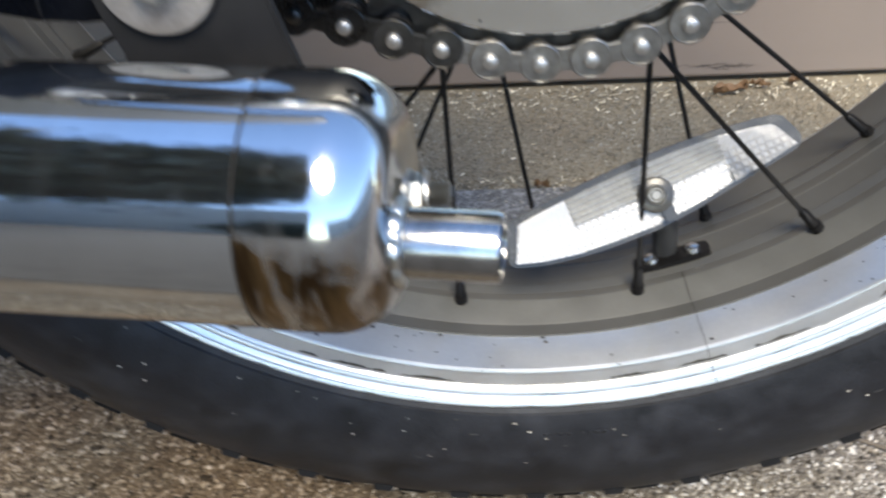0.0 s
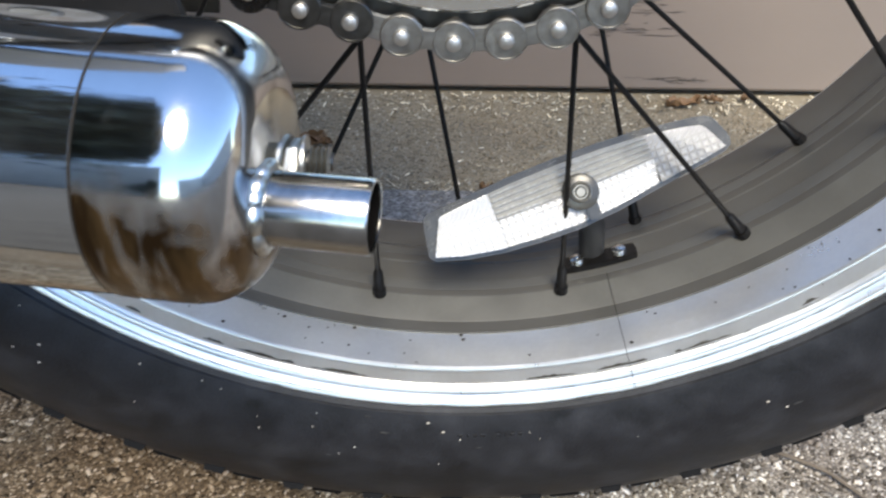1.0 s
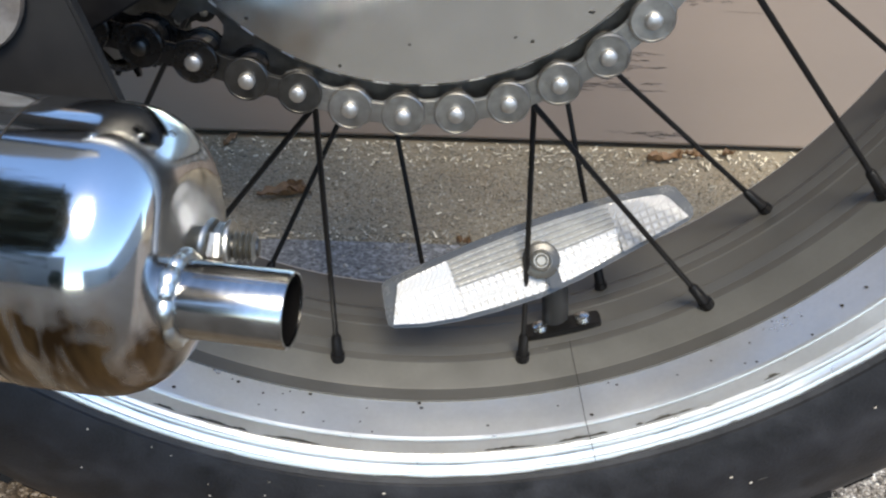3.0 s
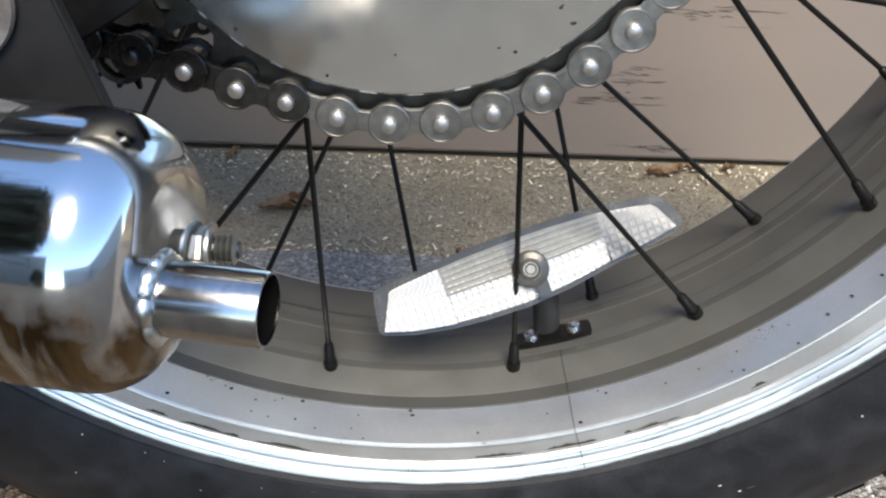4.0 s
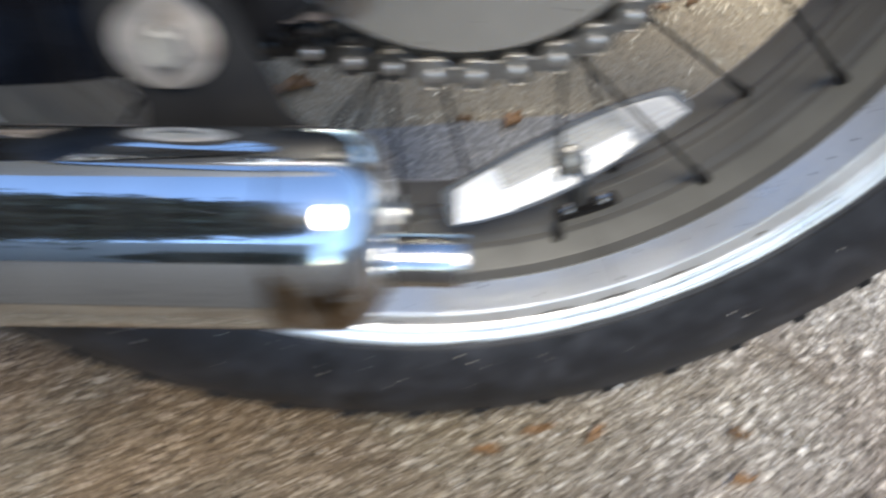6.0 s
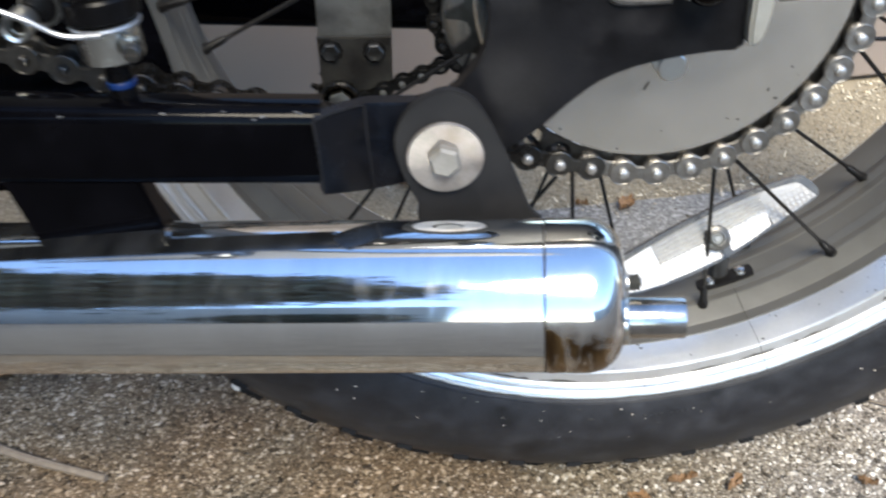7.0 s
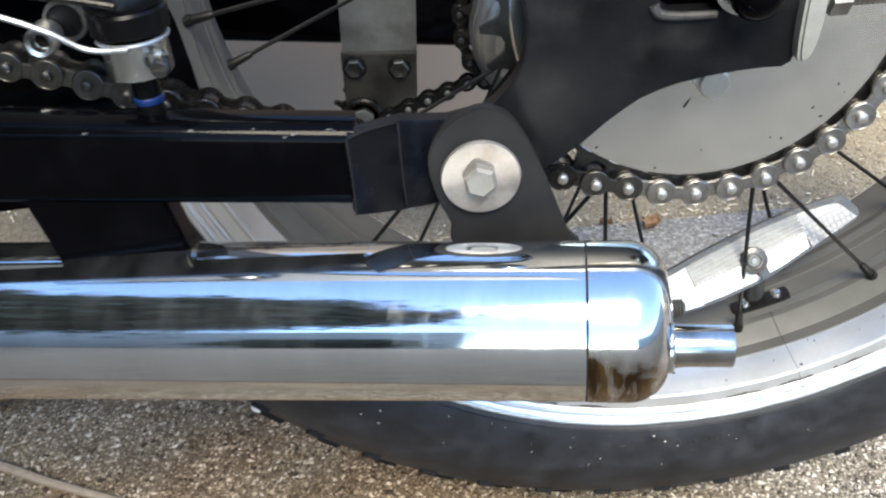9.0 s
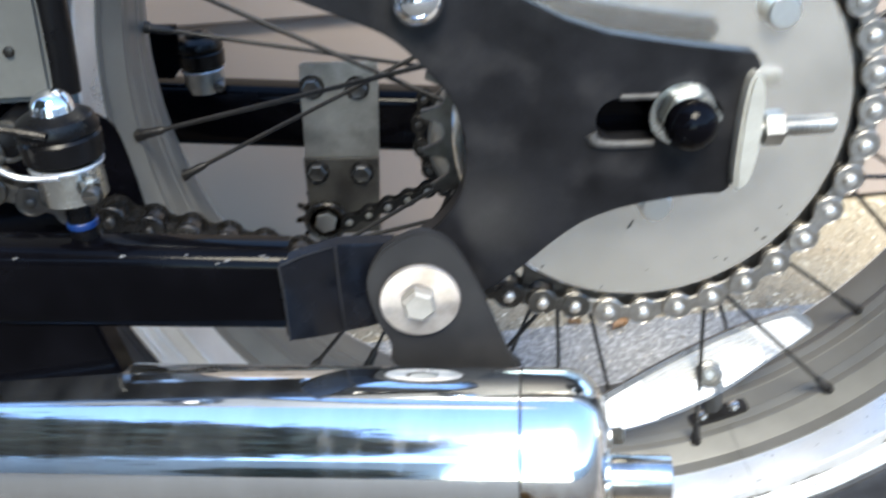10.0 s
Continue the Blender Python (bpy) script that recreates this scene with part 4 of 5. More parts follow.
adj = plate(smooth_loop([(0.0188, -0.0112), (0.0222, -0.0118), (0.0246, -0.0050), (0.0256, 0.0080), (0.0252, 0.0190), (0.0228, 0.0240), (0.0205, 0.0215), (0.0190, 0.0080)], 3), -0.0280, -0.0180, bevel=0.0010)
part("adjuster_plate", adj, M["bright_plate"], dropout, "pale zinc chain adjuster end plate")
part("adjuster_bolt", lathe([(0.0200, 0.0), (0.0200, 0.0029), (0.0490, 0.0029), (0.0496, 0.0023), (0.0496, 0.0)], 20, axis='X'), M["dirty_shaded_zinc"], dropout, "zinc adjuster screw", at=Matrix.Translation((0, -0.0220, 0.0050)))
for k in range(9):
    part("thread", lathe([(0.0336 + k * 0.0016, 0.0028), (0.0342 + k * 0.0016, 0.0031), (0.0348 + k * 0.0016, 0.0028)], 16, axis='X'), M["dirty_shaded_zinc"], dropout, at=Matrix.Translation((0, -0.0220, 0.0050)))
part("adjuster_nut", lathe([(0.0265, 0.0), (0.0275, 0.0056), (0.0330, 0.0056), (0.0330, 0.0)], 6, axis='X'), M["dirty_shaded_zinc"], dropout, at=Matrix.Translation((0, -0.0220, 0.0050)))
top_dome = [(-0.0225, 0.0085)] + [(-0.0245 - 0.0075 * math.sin(radians(t)), 0.0080 * math.cos(radians(t))) for t in range(0, 91, 10)]
part("dome_nut", lathe(top_dome, 32), M["chrome"], dropout, "chrome dome nut", at=Matrix.Translation((-0.0745, 0, 0.0510)))

# far chain stay, pedal-chain tensioner, freewheel and pedal chain
part("chain_stay", stay(-0.50, -0.0315, -0.0600, -0.0770, 0.2100, 0.2350, 0.0360, 0.008), M["gloss_black"], bike, "glossy black chain stay on the far side")
tens = part("chain_tensioner", plate([(-0.1395, -0.0330), (-0.1375, -0.0318), (-0.0995, -0.0335), (-0.0976, -0.0352), (-0.1010, -0.0880), (-0.1425, -0.0860)], 0.1990, 0.2020, bevel=0.0006), M["dirty_shaded_zinc"], bike, "stained zinc chain tensioner bracket")
part("lower_plate", plate([(-0.1430, -0.0850), (-0.1010, -0.0875), (-0.1040, -0.1330), (-0.1440, -0.1330)], 0.1955, 0.1988, bevel=0.0006), M["greasy"], tens, "oily dark lower plate of the tensioner")
for x, z in ((-0.1338, -0.0450), (-0.1096, -0.0470), (-0.1360, -0.0931), (-0.1114, -0.0952)):
    at = Matrix.Translation((x, -0.0030 if z < -0.08 else 0, z))
    part("bolt_flange", lathe([(0.1990, 0.0), (0.1990, 0.0068), (0.1980, 0.0068), (0.1976, 0.0)], 28), M["oily"], tens, at=at)
    part("bolt_head", lathe([(0.1982, 0.0), (0.1982, 0.0054), (0.1950, 0.0054), (0.1942, 0.0046), (0.1946, 0.0030), (0.1946, 0.0)], 6), M["dull"], tens, "stained hex bolt head", at=at)
cog_prof = []
for k in range(11):
    a = 360 / 11 * k + 8
    for da, r in ((-9, 0.0135), (0, 0.0125), (9, 0.0135), (13, 0.0180), (19, 0.0180)):
        cog_prof.append((r * math.cos(radians(a + da)), r * math.sin(radians(a + da))))
cogm = Matrix.Translation((-0.1345, 0, -0.1230))
part("jockey_cog", plate(cog_prof, 0.2000, 0.2030, bevel=0.0004), M["oily"], tens, "black toothed jockey wheel", at=cogm)
part("cog_collar", lathe([(0.1955, 0.0118), (0.1915, 0.0122), (0.1905, 0.0112), (0.1910, 0.0092), (0.1955, 0.0090)], 32), M["oily"], tens, at=cogm)
part("cog_bolt", hexagon(0.0066, 0.1900, 0.1955, turn=15), M["zinc"], tens, at=cogm)
fw = [(0.118, 0.0), (0.118, 0.0330), (0.121, 0.0372), (0.126, 0.0392), (0.1275, 0.0384), (0.129, 0.0400), (0.135, 0.0418), (0.1365, 0.0408), (0.138, 0.0424), (0.146, 0.0436), (0.1475, 0.0424), (0.150, 0.0430), (0.152, 0.0415), (0.152, 0.0)]
freewheel = part("freewheel", lathe(fw, 64), M["dirty_shaded_zinc"], bike, "ribbed silver freewheel body with dark teeth", at=Matrix.Translation((-0.0300, 0, -0.0600)))
teeth = []
for k in range(23):
    for da, r in ((-4.5, 0.0438), (0, 0.0430), (4.5, 0.0438), (7.2, 0.0490), (8.4, 0.0490)):
        teeth.append((r * math.cos(radians(15.65 * k + 4 + da)), r * math.sin(radians(15.65 * k + 4 + da))))
part("freewheel_teeth", plate(teeth, 0.1525, 0.1550, bevel=0.0004), M["oily"], freewheel)
pedal = part("pedal_chain", tube([(-0.30, 0.1905, -0.128), (-0.29, 0.1905, -0.128)], 0.002), M["oily"], bike, "thin oily bicycle chain")
pc0, pc1 = Vector((-0.1180, 0.160, -0.1085)), Vector((-0.0540, 0.154, -0.0830))
n_l = 6
for i in range(n_l):
    p, q = pc0.lerp(pc1, i / n_l), pc0.lerp(pc1, (i + 1) / n_l)
    at = Matrix.Translation((p + q) / 2) @ Matrix.Rotation(-math.atan2(q.z - p.z, q.x - p.x), 4, 'Y') @ Matrix.Diagonal((0.92, 0.6, 0.75, 1))
    part("chain_link", (outer_me if i % 2 else inner_me).copy(), M["pedal_chain"], pedal, at=at)

for i in range(5):
    p, q = (Vector((-0.0300 + 0.0478 * math.cos(radians(b)), 0.1555, -0.0600 + 0.0478 * math.sin(radians(b)))) for b in (157 + 15.65 * i, 172.65 + 15.65 * i))
    at = Matrix.Translation((p + q) / 2) @ Matrix.Rotation(-math.atan2(q.z - p.z, q.x - p.x), 4, 'Y') @ Matrix.Diagonal((0.98, 0.6, 0.75, 1))
    part("chain_link", (outer_me if i % 2 else inner_me).copy(), M["pedal_chain"], pedal, at=at)
    part("chain_pin", pin_bm(0.0), M["dull"], pedal, at=Matrix.Translation(p) @ Matrix.Diagonal((0.9, 0.6, 0.9, 1)))
for i in range(n_l):
    part("chain_pin", pin_bm(0.0), M["dirty_shaded_zinc"], pedal, at=Matrix.Translation(pc0.lerp(pc1, i / n_l)) @ Matrix.Diagonal((0.9, 0.6, 0.9, 1)))

# bushed mounts on both stays with clamps
def stay_mount(at, scale=1.0, stem=0.0044, low=-0.024, chrome_top=True):
    # the far clamp takes a darker zinc, its shade put into the colour
    metal = M["band" if chrome_top else "dirty_shaded_zinc"]
    body = part("stay_mount", lathe([(low, 0.0), (low, stem), (-0.0085, stem), (-0.0075, 0.0070), (0.0020, 0.0078), (0.0040, 0.0)], 24, axis='Z'), M["black_rubber"], bike, "black rubber-bushed mount with a clamp", at=at @ Matrix.Scale(scale, 4))
    part("clamp_band", lathe([(-0.0075, 0.0095), (-0.0078, 0.0099), (-0.0078, 0.0103), (0.0030, 0.0103), (0.0036, 0.0096), (0.0026, 0.0080), (-0.0075, 0.0080)], 40, axis='Z', closed=True), metal, body, "metal band clamp")
    part("clamp_ear", box(0.0065, 0.0120, -0.0112, -0.0060, -0.0068, 0.0022, 0.0016), metal, body)
    part("clamp_screw", lathe([(-0.0140, 0.0), (-0.0140, 0.0024), (-0.0132, 0.0030), (-0.0110, 0.0032), (-0.0110, 0.0)], 16), M["dull"], body, at=Matrix.Translation((0.0098, 0, -0.0030)))
    part("screw_slot", box(-0.0022, 0.0022, -0.01415, -0.0138, -0.0004, 0.0004, 0), M["seam"], body, at=Matrix.Translation((0.0098, 0, -0.0030)))
    part("bushing", lathe([(0.0050, 0.0), (0.0050, 0.0105), (0.0060, 0.0120), (0.0125, 0.0124), (0.0135, 0.0116), (0.0142, 0.0122), (0.0155, 0.0124), (0.0185, 0.0112), (0.0205, 0.0080), (0.0210, 0.0)], 40, axis='Z'), M["black_rubber"], body, "black rubber bushing")
    dm = [(0.0205, 0.0066)] + [(0.0215 + 0.0056 * math.sin(radians(t)), 0.0064 * math.cos(radians(t))) for t in range(0, 91, 10)]
    if not chrome_top:
        dm = [(0.0205, 0.0066), (0.0222, 0.0064), (0.0226, 0.0030), (0.0240, 0.0026), (0.0244, 0.0)]
    part("dome_nut", lathe(dm, 32, axis='Z'), M["chrome" if chrome_top else "black_rubber"], body, "chrome dome nut" if chrome_top else "black nut")
    part("cable_ring", lathe([(0.0036 + 0.0008 * math.sin(radians(t)), 0.0106 + 0.0008 * math.cos(radians(t))) for t in range(0, 360, 45)], 40, axis='Z', closed=True), M["cable"], body)
    return body


stay_mount(Matrix.Translation((-0.1712, -0.0500, 0.0165)), 0.86)
stay_mount(Matrix.Translation((-0.1950, 0.2200, -0.0410)), 1.06, 0.0085, -0.014, False)
part("mount_arm", plate([(-0.2330, -0.0100), (-0.2040, -0.0110), (-0.2040, -0.0330), (-0.2100, -0.0400), (-0.2330, -0.0380)], 0.2120, 0.2180, bevel=0.001), M["gloss_black"], bike, "black arm beside the far mount")
part("cable", tube(curve([(-0.2600, -0.0600, 0.0480), (-0.2300, -0.0610, 0.0420), (-0.2030, -0.0610, 0.0322), (-0.1895, -0.0610, 0.0262), (-0.1800, -0.0604, 0.0202), (-0.1700, -0.0600, 0.0193)]), 0.0008, 10), M["cable"], bike, "silver brake cable")
part("cable", tube(curve([(-0.2600, -0.0560, 0.0480), (-0.2100, -0.0590, 0.0385), (-0.1820, -0.0600, 0.0335), (-0.1700, -0.0610, 0.0310)]), 0.0010, 10), M["oily"], bike, "dark cable looped over the bushing")
part("blue_collar", lathe([(0.0, 0.0), (0.0, 0.0041), (0.0003, 0.0043), (0.0017, 0.0043), (0.0020, 0.0040), (0.0020, 0.0)], 24, axis='Z'), M["blue"], bike, "blue plastic collar", at=Matrix.Translation((-0.1712, -0.0500, 0.0006)))
ring1 = part("socket_bolt", lathe([(-0.0255, 0.0), (-0.0255, 0.0026), (-0.0285, 0.0028), (-0.0290, 0.0040), (-0.0280, 0.0046), (-0.0200, 0.0046), (-0.0200, 0.0)], 32), M["zinc"], bike, "bright socket-head bolt", at=Matrix.Translation((-0.2057, 0.0, 0.0118)))
part("socket", lathe([(-0.0258, 0.0), (-0.0258, 0.0025), (-0.0254, 0.0026), (-0.0250, 0.0)], 6), M["soot"], ring1, "dark hex socket")
sleeve = part("bolt_sleeve", lathe([(-0.0195, 0.0), (-0.0195, 0.0060), (0.0100, 0.0060), (0.0100, 0.0)], 32), M["black_rubber"], bike, "dark sleeve behind the bolt", at=Matrix.Translation((-0.2000, 0.0, 0.0150)))
part("sleeve_ring", lathe([(-0.0196, 0.0050), (-0.0202, 0.0054), (-0.0202, 0.0064), (-0.0186, 0.0066), (-0.0186, 0.0050)], 32, closed=True), M["dull"], sleeve, "dull ring round the sleeve")
part("mount_bracket", plate(smooth_loop([(-0.36, -0.060), (-0.205, -0.062), (-0.176, -0.050), (-0.176, -0.004), (-0.184, 0.012), (-0.215, 0.019), (-0.36, 0.026)], 4), 0.0118, 0.0132, bevel=0.0005), M["gloss_black"], bike, "black mounting bracket behind the chain")

# grey side cover in front of the wheel; unseen top added to shade wall
cover = part("side_cover", plate([(-0.40, 0.0225), (-0.1885, 0.0225), (-0.1868, 0.0245), (-0.1846, 0.0540), (-0.1820, 0.1400), (-0.1400, 0.2600), (-0.0600, 0.3400), (-0.0200, 0.5500), (-0.40, 0.5500)], -0.0070, 0.0050, bevel=0.0022), M["cover"], bike, "dull grey side cover with a small screw, its unseen top added to shade the wall")
# black tube standing in for the shadow between cover and rim
part("edge_shadow", tube(curve([(-0.1868, 0.0000, 0.0235), (-0.1845, 0.0000, 0.0540), (-0.1822, 0.0000, 0.1300)]), 0.0052, 12), M["black_rubber"], cover, "black strip drawn as the shadow gap along the edge")
part("screw", lathe([(-0.0070, 0.0), (-0.0070, 0.0017), (-0.0080, 0.0015), (-0.0084, 0.0)], 16), M["oily"], cover, "small dark screw", at=Matrix.Translation((-0.1972, 0, 0.0388)))

# wheel reflector on its bracket
REF = Matrix(((0.9165, 0.0505, -0.3969, 0.0438), (0.1375, 0.8919, 0.4309, 0.0500), (0.3758, -0.4495, 0.8104, -0.1400), (0, 0, 0, 1)))
LOW = [(-0.0532, 0.0004), (-0.0536, -0.0026), (-0.0520, -0.0046), (-0.0420, -0.0078), (-0.0302, -0.0100), (-0.0180, -0.0112), (-0.0040, -0.0117), (0.0100, -0.0107), (0.0237, -0.0087), (0.0400, -0.0064), (0.0485, -0.0050), (0.0508, -0.0036)]
HIGH = [(0.0514, -0.0012), (0.0506, 0.0014), (0.0482, 0.0068), (0.0462, 0.0082), (0.0400, 0.0094), (0.0251, 0.0116), (0.0100, 0.0126), (-0.0043, 0.0130), (-0.0200, 0.0128), (-0.0340, 0.0120), (-0.0420, 0.0116), (-0.0496, 0.0110), (-0.0510, 0.0100), (-0.0518, 0.0072)]
reflector = part("wheel_reflector", plate(LOW + HIGH, -0.0020, 0.0045, bevel=0.0010), M["lens_frame"], bike, "clear plastic wheel reflector", at=REF)



def lens_panel(x0, x1, top, ribbed=False, whole=False):
    """A strip of lens between two stations, its upper or lower facet, ribbed in a fine grid."""
    def edge(x, upper):
        pts = sorted(HIGH if upper else LOW)
        for (xa, za), (xb, zb) in zip(pts, pts[1:]):
            if xa <= x <= xb:
                z = za + (zb - za) * (x - xa) / max(1e-9, xb - xa)
                return z - 0.0021 if upper else z + 0.0018
        z = pts[0][1] if x < pts[0][0] else pts[-1][1]
        return z - 0.0021 if upper else z + 0.0018
    bm = bmesh.new()
    nx, nz = max(2, int((x1 - x0) / 0.0011)), 25 if ribbed else 16 if whole else 9
    grid = []
    for i in range(nx + 1):
        x = x0 + (x1 - x0) * i / nx
        lo, hi = edge(x, False), edge(x, True)
        mid = lo + (hi - lo) * 0.50
        a, b = (lo, hi) if whole else (mid + 0.00005, hi) if top else (lo, mid - 0.00005)
        col = []
        for j in range(nz + 1):
            f = j / nz
            bulge = -0.0034 - (0.0012 * (1 - f) if top else 0.0) + (0.0010 * (1 - f) - 0.0012 * f if not top else 0.0)
            bulge += -0.0011 * (0.0, 0.75, 1.0, 0.95, 0.35)[j % 5] * (1.0 if i % 2 else 0.72) if ribbed else (0.00016 if 0 < j < nz else 0.0) * (1 if (i + j) % 2 else -1)
            slant = 0.0045 * f * (1 - i / nx) if whole and x0 < 0 else -0.0035 * f * i / nx if whole else 0.0
            col.append(bm.verts.new((x + slant, bulge, a + (b - a) * f)))
        grid.append(col)
    for i in range(nx):
        for j in range(nz):
            bm.faces.new((grid[i][j], grid[i + 1][j], grid[i + 1][j + 1], grid[i][j + 1]))
    geo = bmesh.ops.extrude_face_region(bm, geom=list(bm.faces))
    for v in [g for g in geo["geom"] if isinstance(g, bmesh.types.BMVert)]:
        v.co.y = -0.0015
    return bm


for x0, x1 in ((-0.0514, -0.02810), (-0.0280, 0.0255), (0.02560, 0.0484)):
    for top in (True, False) if -0.03 < x0 < 0.0 else (True,):
        part("lens", lens_panel(x0, x1, top, top and -0.03 < x0 < 0.0, not -0.03 < x0 < 0.0), M["lens" if x0 < -0.03 or (x0 < 0 and not top) else "clear_rib" if x0 < 0 else "grey_lens"], reflector, "ribbed clear prismatic lens", sharp=20)
part("screw_boss", lathe([(-0.0030, 0.0), (-0.0030, 0.0062), (-0.0062, 0.0060), (-0.0066, 0.0052), (-0.0066, 0.0)], 28), M["lens_frame"], reflector, "plastic boss round the screw", at=Matrix.Translation((0.0, 0, 0.0)))
part("boss_web", box(-0.0005, 0.0040, -0.0058, -0.0030, -0.0100, -0.0030, 0.0006), M["lens_frame"], reflector)
part("screw", lathe([(-0.0060, 0.0036), (-0.0072, 0.0036), (-0.0076, 0.0030), (-0.0068, 0.0024), (-0.0068, 0.0020), (-0.0074, 0.0014), (-0.0074, 0.0)], 20), M["dirty_shaded_zinc"], reflector, "round screw head", at=Matrix.Translation((0.0, 0, 0.0)))
part("stem", tube([(0.0480, 0.0570, -0.1480), (0.0520, 0.0620, -0.1600), (0.0545, 0.0660, -0.1768)], 0.0046, 12), M["grey_plastic"], bike, "grey bracket stem")
clamp = plate(smooth_loop([(-0.0135, -0.0030), (-0.0135, 0.0030), (-0.0105, 0.0042), (0.0105, 0.0042), (0.0135, 0.0030), (0.0135, -0.0030), (0.0105, -0.0042), (-0.0105, -0.0042)], 3), -0.0016, 0.0016, bevel=0.0005)
ca = math.atan2(-0.1760, 0.0567)
CL = Matrix.Translation((0.1822 * math.cos(ca), 0.0608, 0.1822 * math.sin(ca))) @ Matrix.Rotation(-(ca + math.pi / 2), 4, 'Y') @ Matrix.Rotation(radians(-90), 4, 'X')
bracket = part("reflector_bracket", clamp, M["spoke"], bike, "black clamp bar screwed to the rim", at=CL)
for x in (-0.0076, 0.0076):
    bm = lathe([(-0.0016, 0.0), (-0.0016, 0.0029), (-0.0031, 0.0025), (-0.0038, 0.0014), (-0.0039, 0.0)], 18)
    part("screw", bm, M["bright_zinc"], bracket, "bright pan-head screw", at=Matrix.Translation((x, 0, 0)))

# ---- ground cover ----
def grains(name, base, faces, count, seed, mean, low, high, label, on_strip=False):
    """Loose and set grains over the concrete, one joined mesh."""
    rng = np.random.default_rng(seed)
    x = rng.uniform(-0.55, 0.50, count)
    y = rng.uniform(-0.12, 0.475, count)
    strip = (y > 0.198 + 0.035 * x) & (y < 0.310 + 0.035 * x)
    edge = (0.310 + 0.035 * x - y) / 0.10
    keep = strip & (rng.uniform(0, 1, count) > np.clip(edge, 0, 1) ** 0.5) if on_strip else ~strip & (y < 0.470 + 0.049 * x)
    x, y = x[keep], y[keep]
    n, k = len(x), len(base)
    r = rng.gamma(4.0, mean / 4, n).clip(low, high)
    s = np.stack([r * rng.uniform(0.8, 2.0, n), r * rng.uniform(0.7, 1.2, n), r * rng.uniform(0.25, 0.6, n)], 1)
    a = rng.uniform(0, 2 * np.pi, n)
    p = base[None] * s[:, None, :] * rng.uniform(0.75, 1.25, (n, k, 1))
    c, d = np.cos(a)[:, None], np.sin(a)[:, None]
    q = np.stack([p[..., 0] * c - p[..., 1] * d + x[:, None], p[..., 0] * d + p[..., 1] * c + y[:, None], p[..., 2] + (s[:, 2] * 0.15 + (0.004 if on_strip else 0.0))[:, None]], -1)
    f = (faces[None] + (np.arange(n) * k)[:, None, None]).reshape(-1, 3)
    me = bpy.data.meshes.new(name)
    me.vertices.add(n * k)
    me.vertices.foreach_set("co", q.reshape(-1).astype(np.float32))
    me.loops.add(f.size)
    me.loops.foreach_set("vertex_index", f.reshape(-1).astype(np.int32))
    me.polygons.add(len(f))
    me.polygons.foreach_set("loop_start", np.arange(0, f.size, 3, dtype=np.int32))
    me.update(calc_edges=True)
    me.materials.append(M["pale_grit" if on_strip else "pebble"])
    return tagged(new(name, me), label, name, kind="stuff")


ico = bmesh.new()
bmesh.ops.create_icosphere(ico, subdivisions=1, radius=1)
ICO = np.array([v.co[:] for v in ico.verts]), np.array([[v.index for v in f.verts] for f in ico.faces])
ico.free()
OCTA = np.array([(1, 0, 0), (0, 1, 0), (-1, 0, 0), (0, -1, 0), (0, 0, 1), (0, 0, -1)], float), np.array([(0, 1, 4), (1, 2, 4), (2, 3, 4), (3, 0, 4), (1, 0, 5), (2, 1, 5), (3, 2, 5), (0, 3, 5)])
grains("pebbles", *ICO, 4500, 3, 0.0010, 0.0005, 0.0021, "small tan and brown pebbles set in the concrete")
grains("loose_grit", *OCTA, 22000, 6, 0.0008, 0.0003, 0.0024, "loose pale grit swept onto the grey strip", True)
grains("grit", *OCTA, 240000, 4, 0.00076, 0.0004, 0.0022, "fine tan and grey grit on the concrete")


def chips():
    rng = np.random.default_rng(8)
    verts, faces = [], []
    for k in range(2300):
        x = rng.uniform(-0.5, 0.45)
        y = wall_y(x) - 0.004 - abs(rng.normal(0, 0.030)) if k < 1500 else 0.312 + 0.035 * x + rng.normal(0, 0.006)
        if y < 0.12:
            continue
        l, w, h = rng.gamma(2.2, 0.0011) + 0.0007, rng.uniform(0.0004, 0.0016), rng.uniform(0.0003, 0.0009)
        if k % 9 == 0:
            y = rng.uniform(0.31, 0.46) + 0.035 * x
        m = Matrix.Translation((x, y, 0.0035)) @ Euler((rng.normal(0, 0.35), rng.normal(0, 0.35), rng.uniform(0, 6.3))).to_matrix().to_4x4()
        b = len(verts)
        for dx, dy, dz in ((-1, -1, -1), (1, -0.6, -1), (1, 0.6, -1), (-1, 1, -1), (-0.9, -0.8, 1), (1.1, -0.4, 1), (1.1, 0.4, 1), (-0.9, 0.8, 1)):
            verts.append((m @ Vector((dx * l / 2, dy * w / 2, dz * h / 2)))[:])
        faces += [(b, b + 3, b + 2, b + 1), (b + 4, b + 5, b + 6, b + 7), (b, b + 1, b + 5, b + 4), (b + 1, b + 2, b + 6, b + 5), (b + 2, b + 3, b + 7, b + 6), (b + 3, b, b + 4, b + 7)]
    me = bpy.data.meshes.new("wood_chips")
    me.from_pydata(verts, [], faces)
    me.materials.append(M["wood_chip"])
    return tagged(new("wood_chips", me), "pale wood chips and straw littering the foot of the wall", "debris", kind="stuff")


chips()


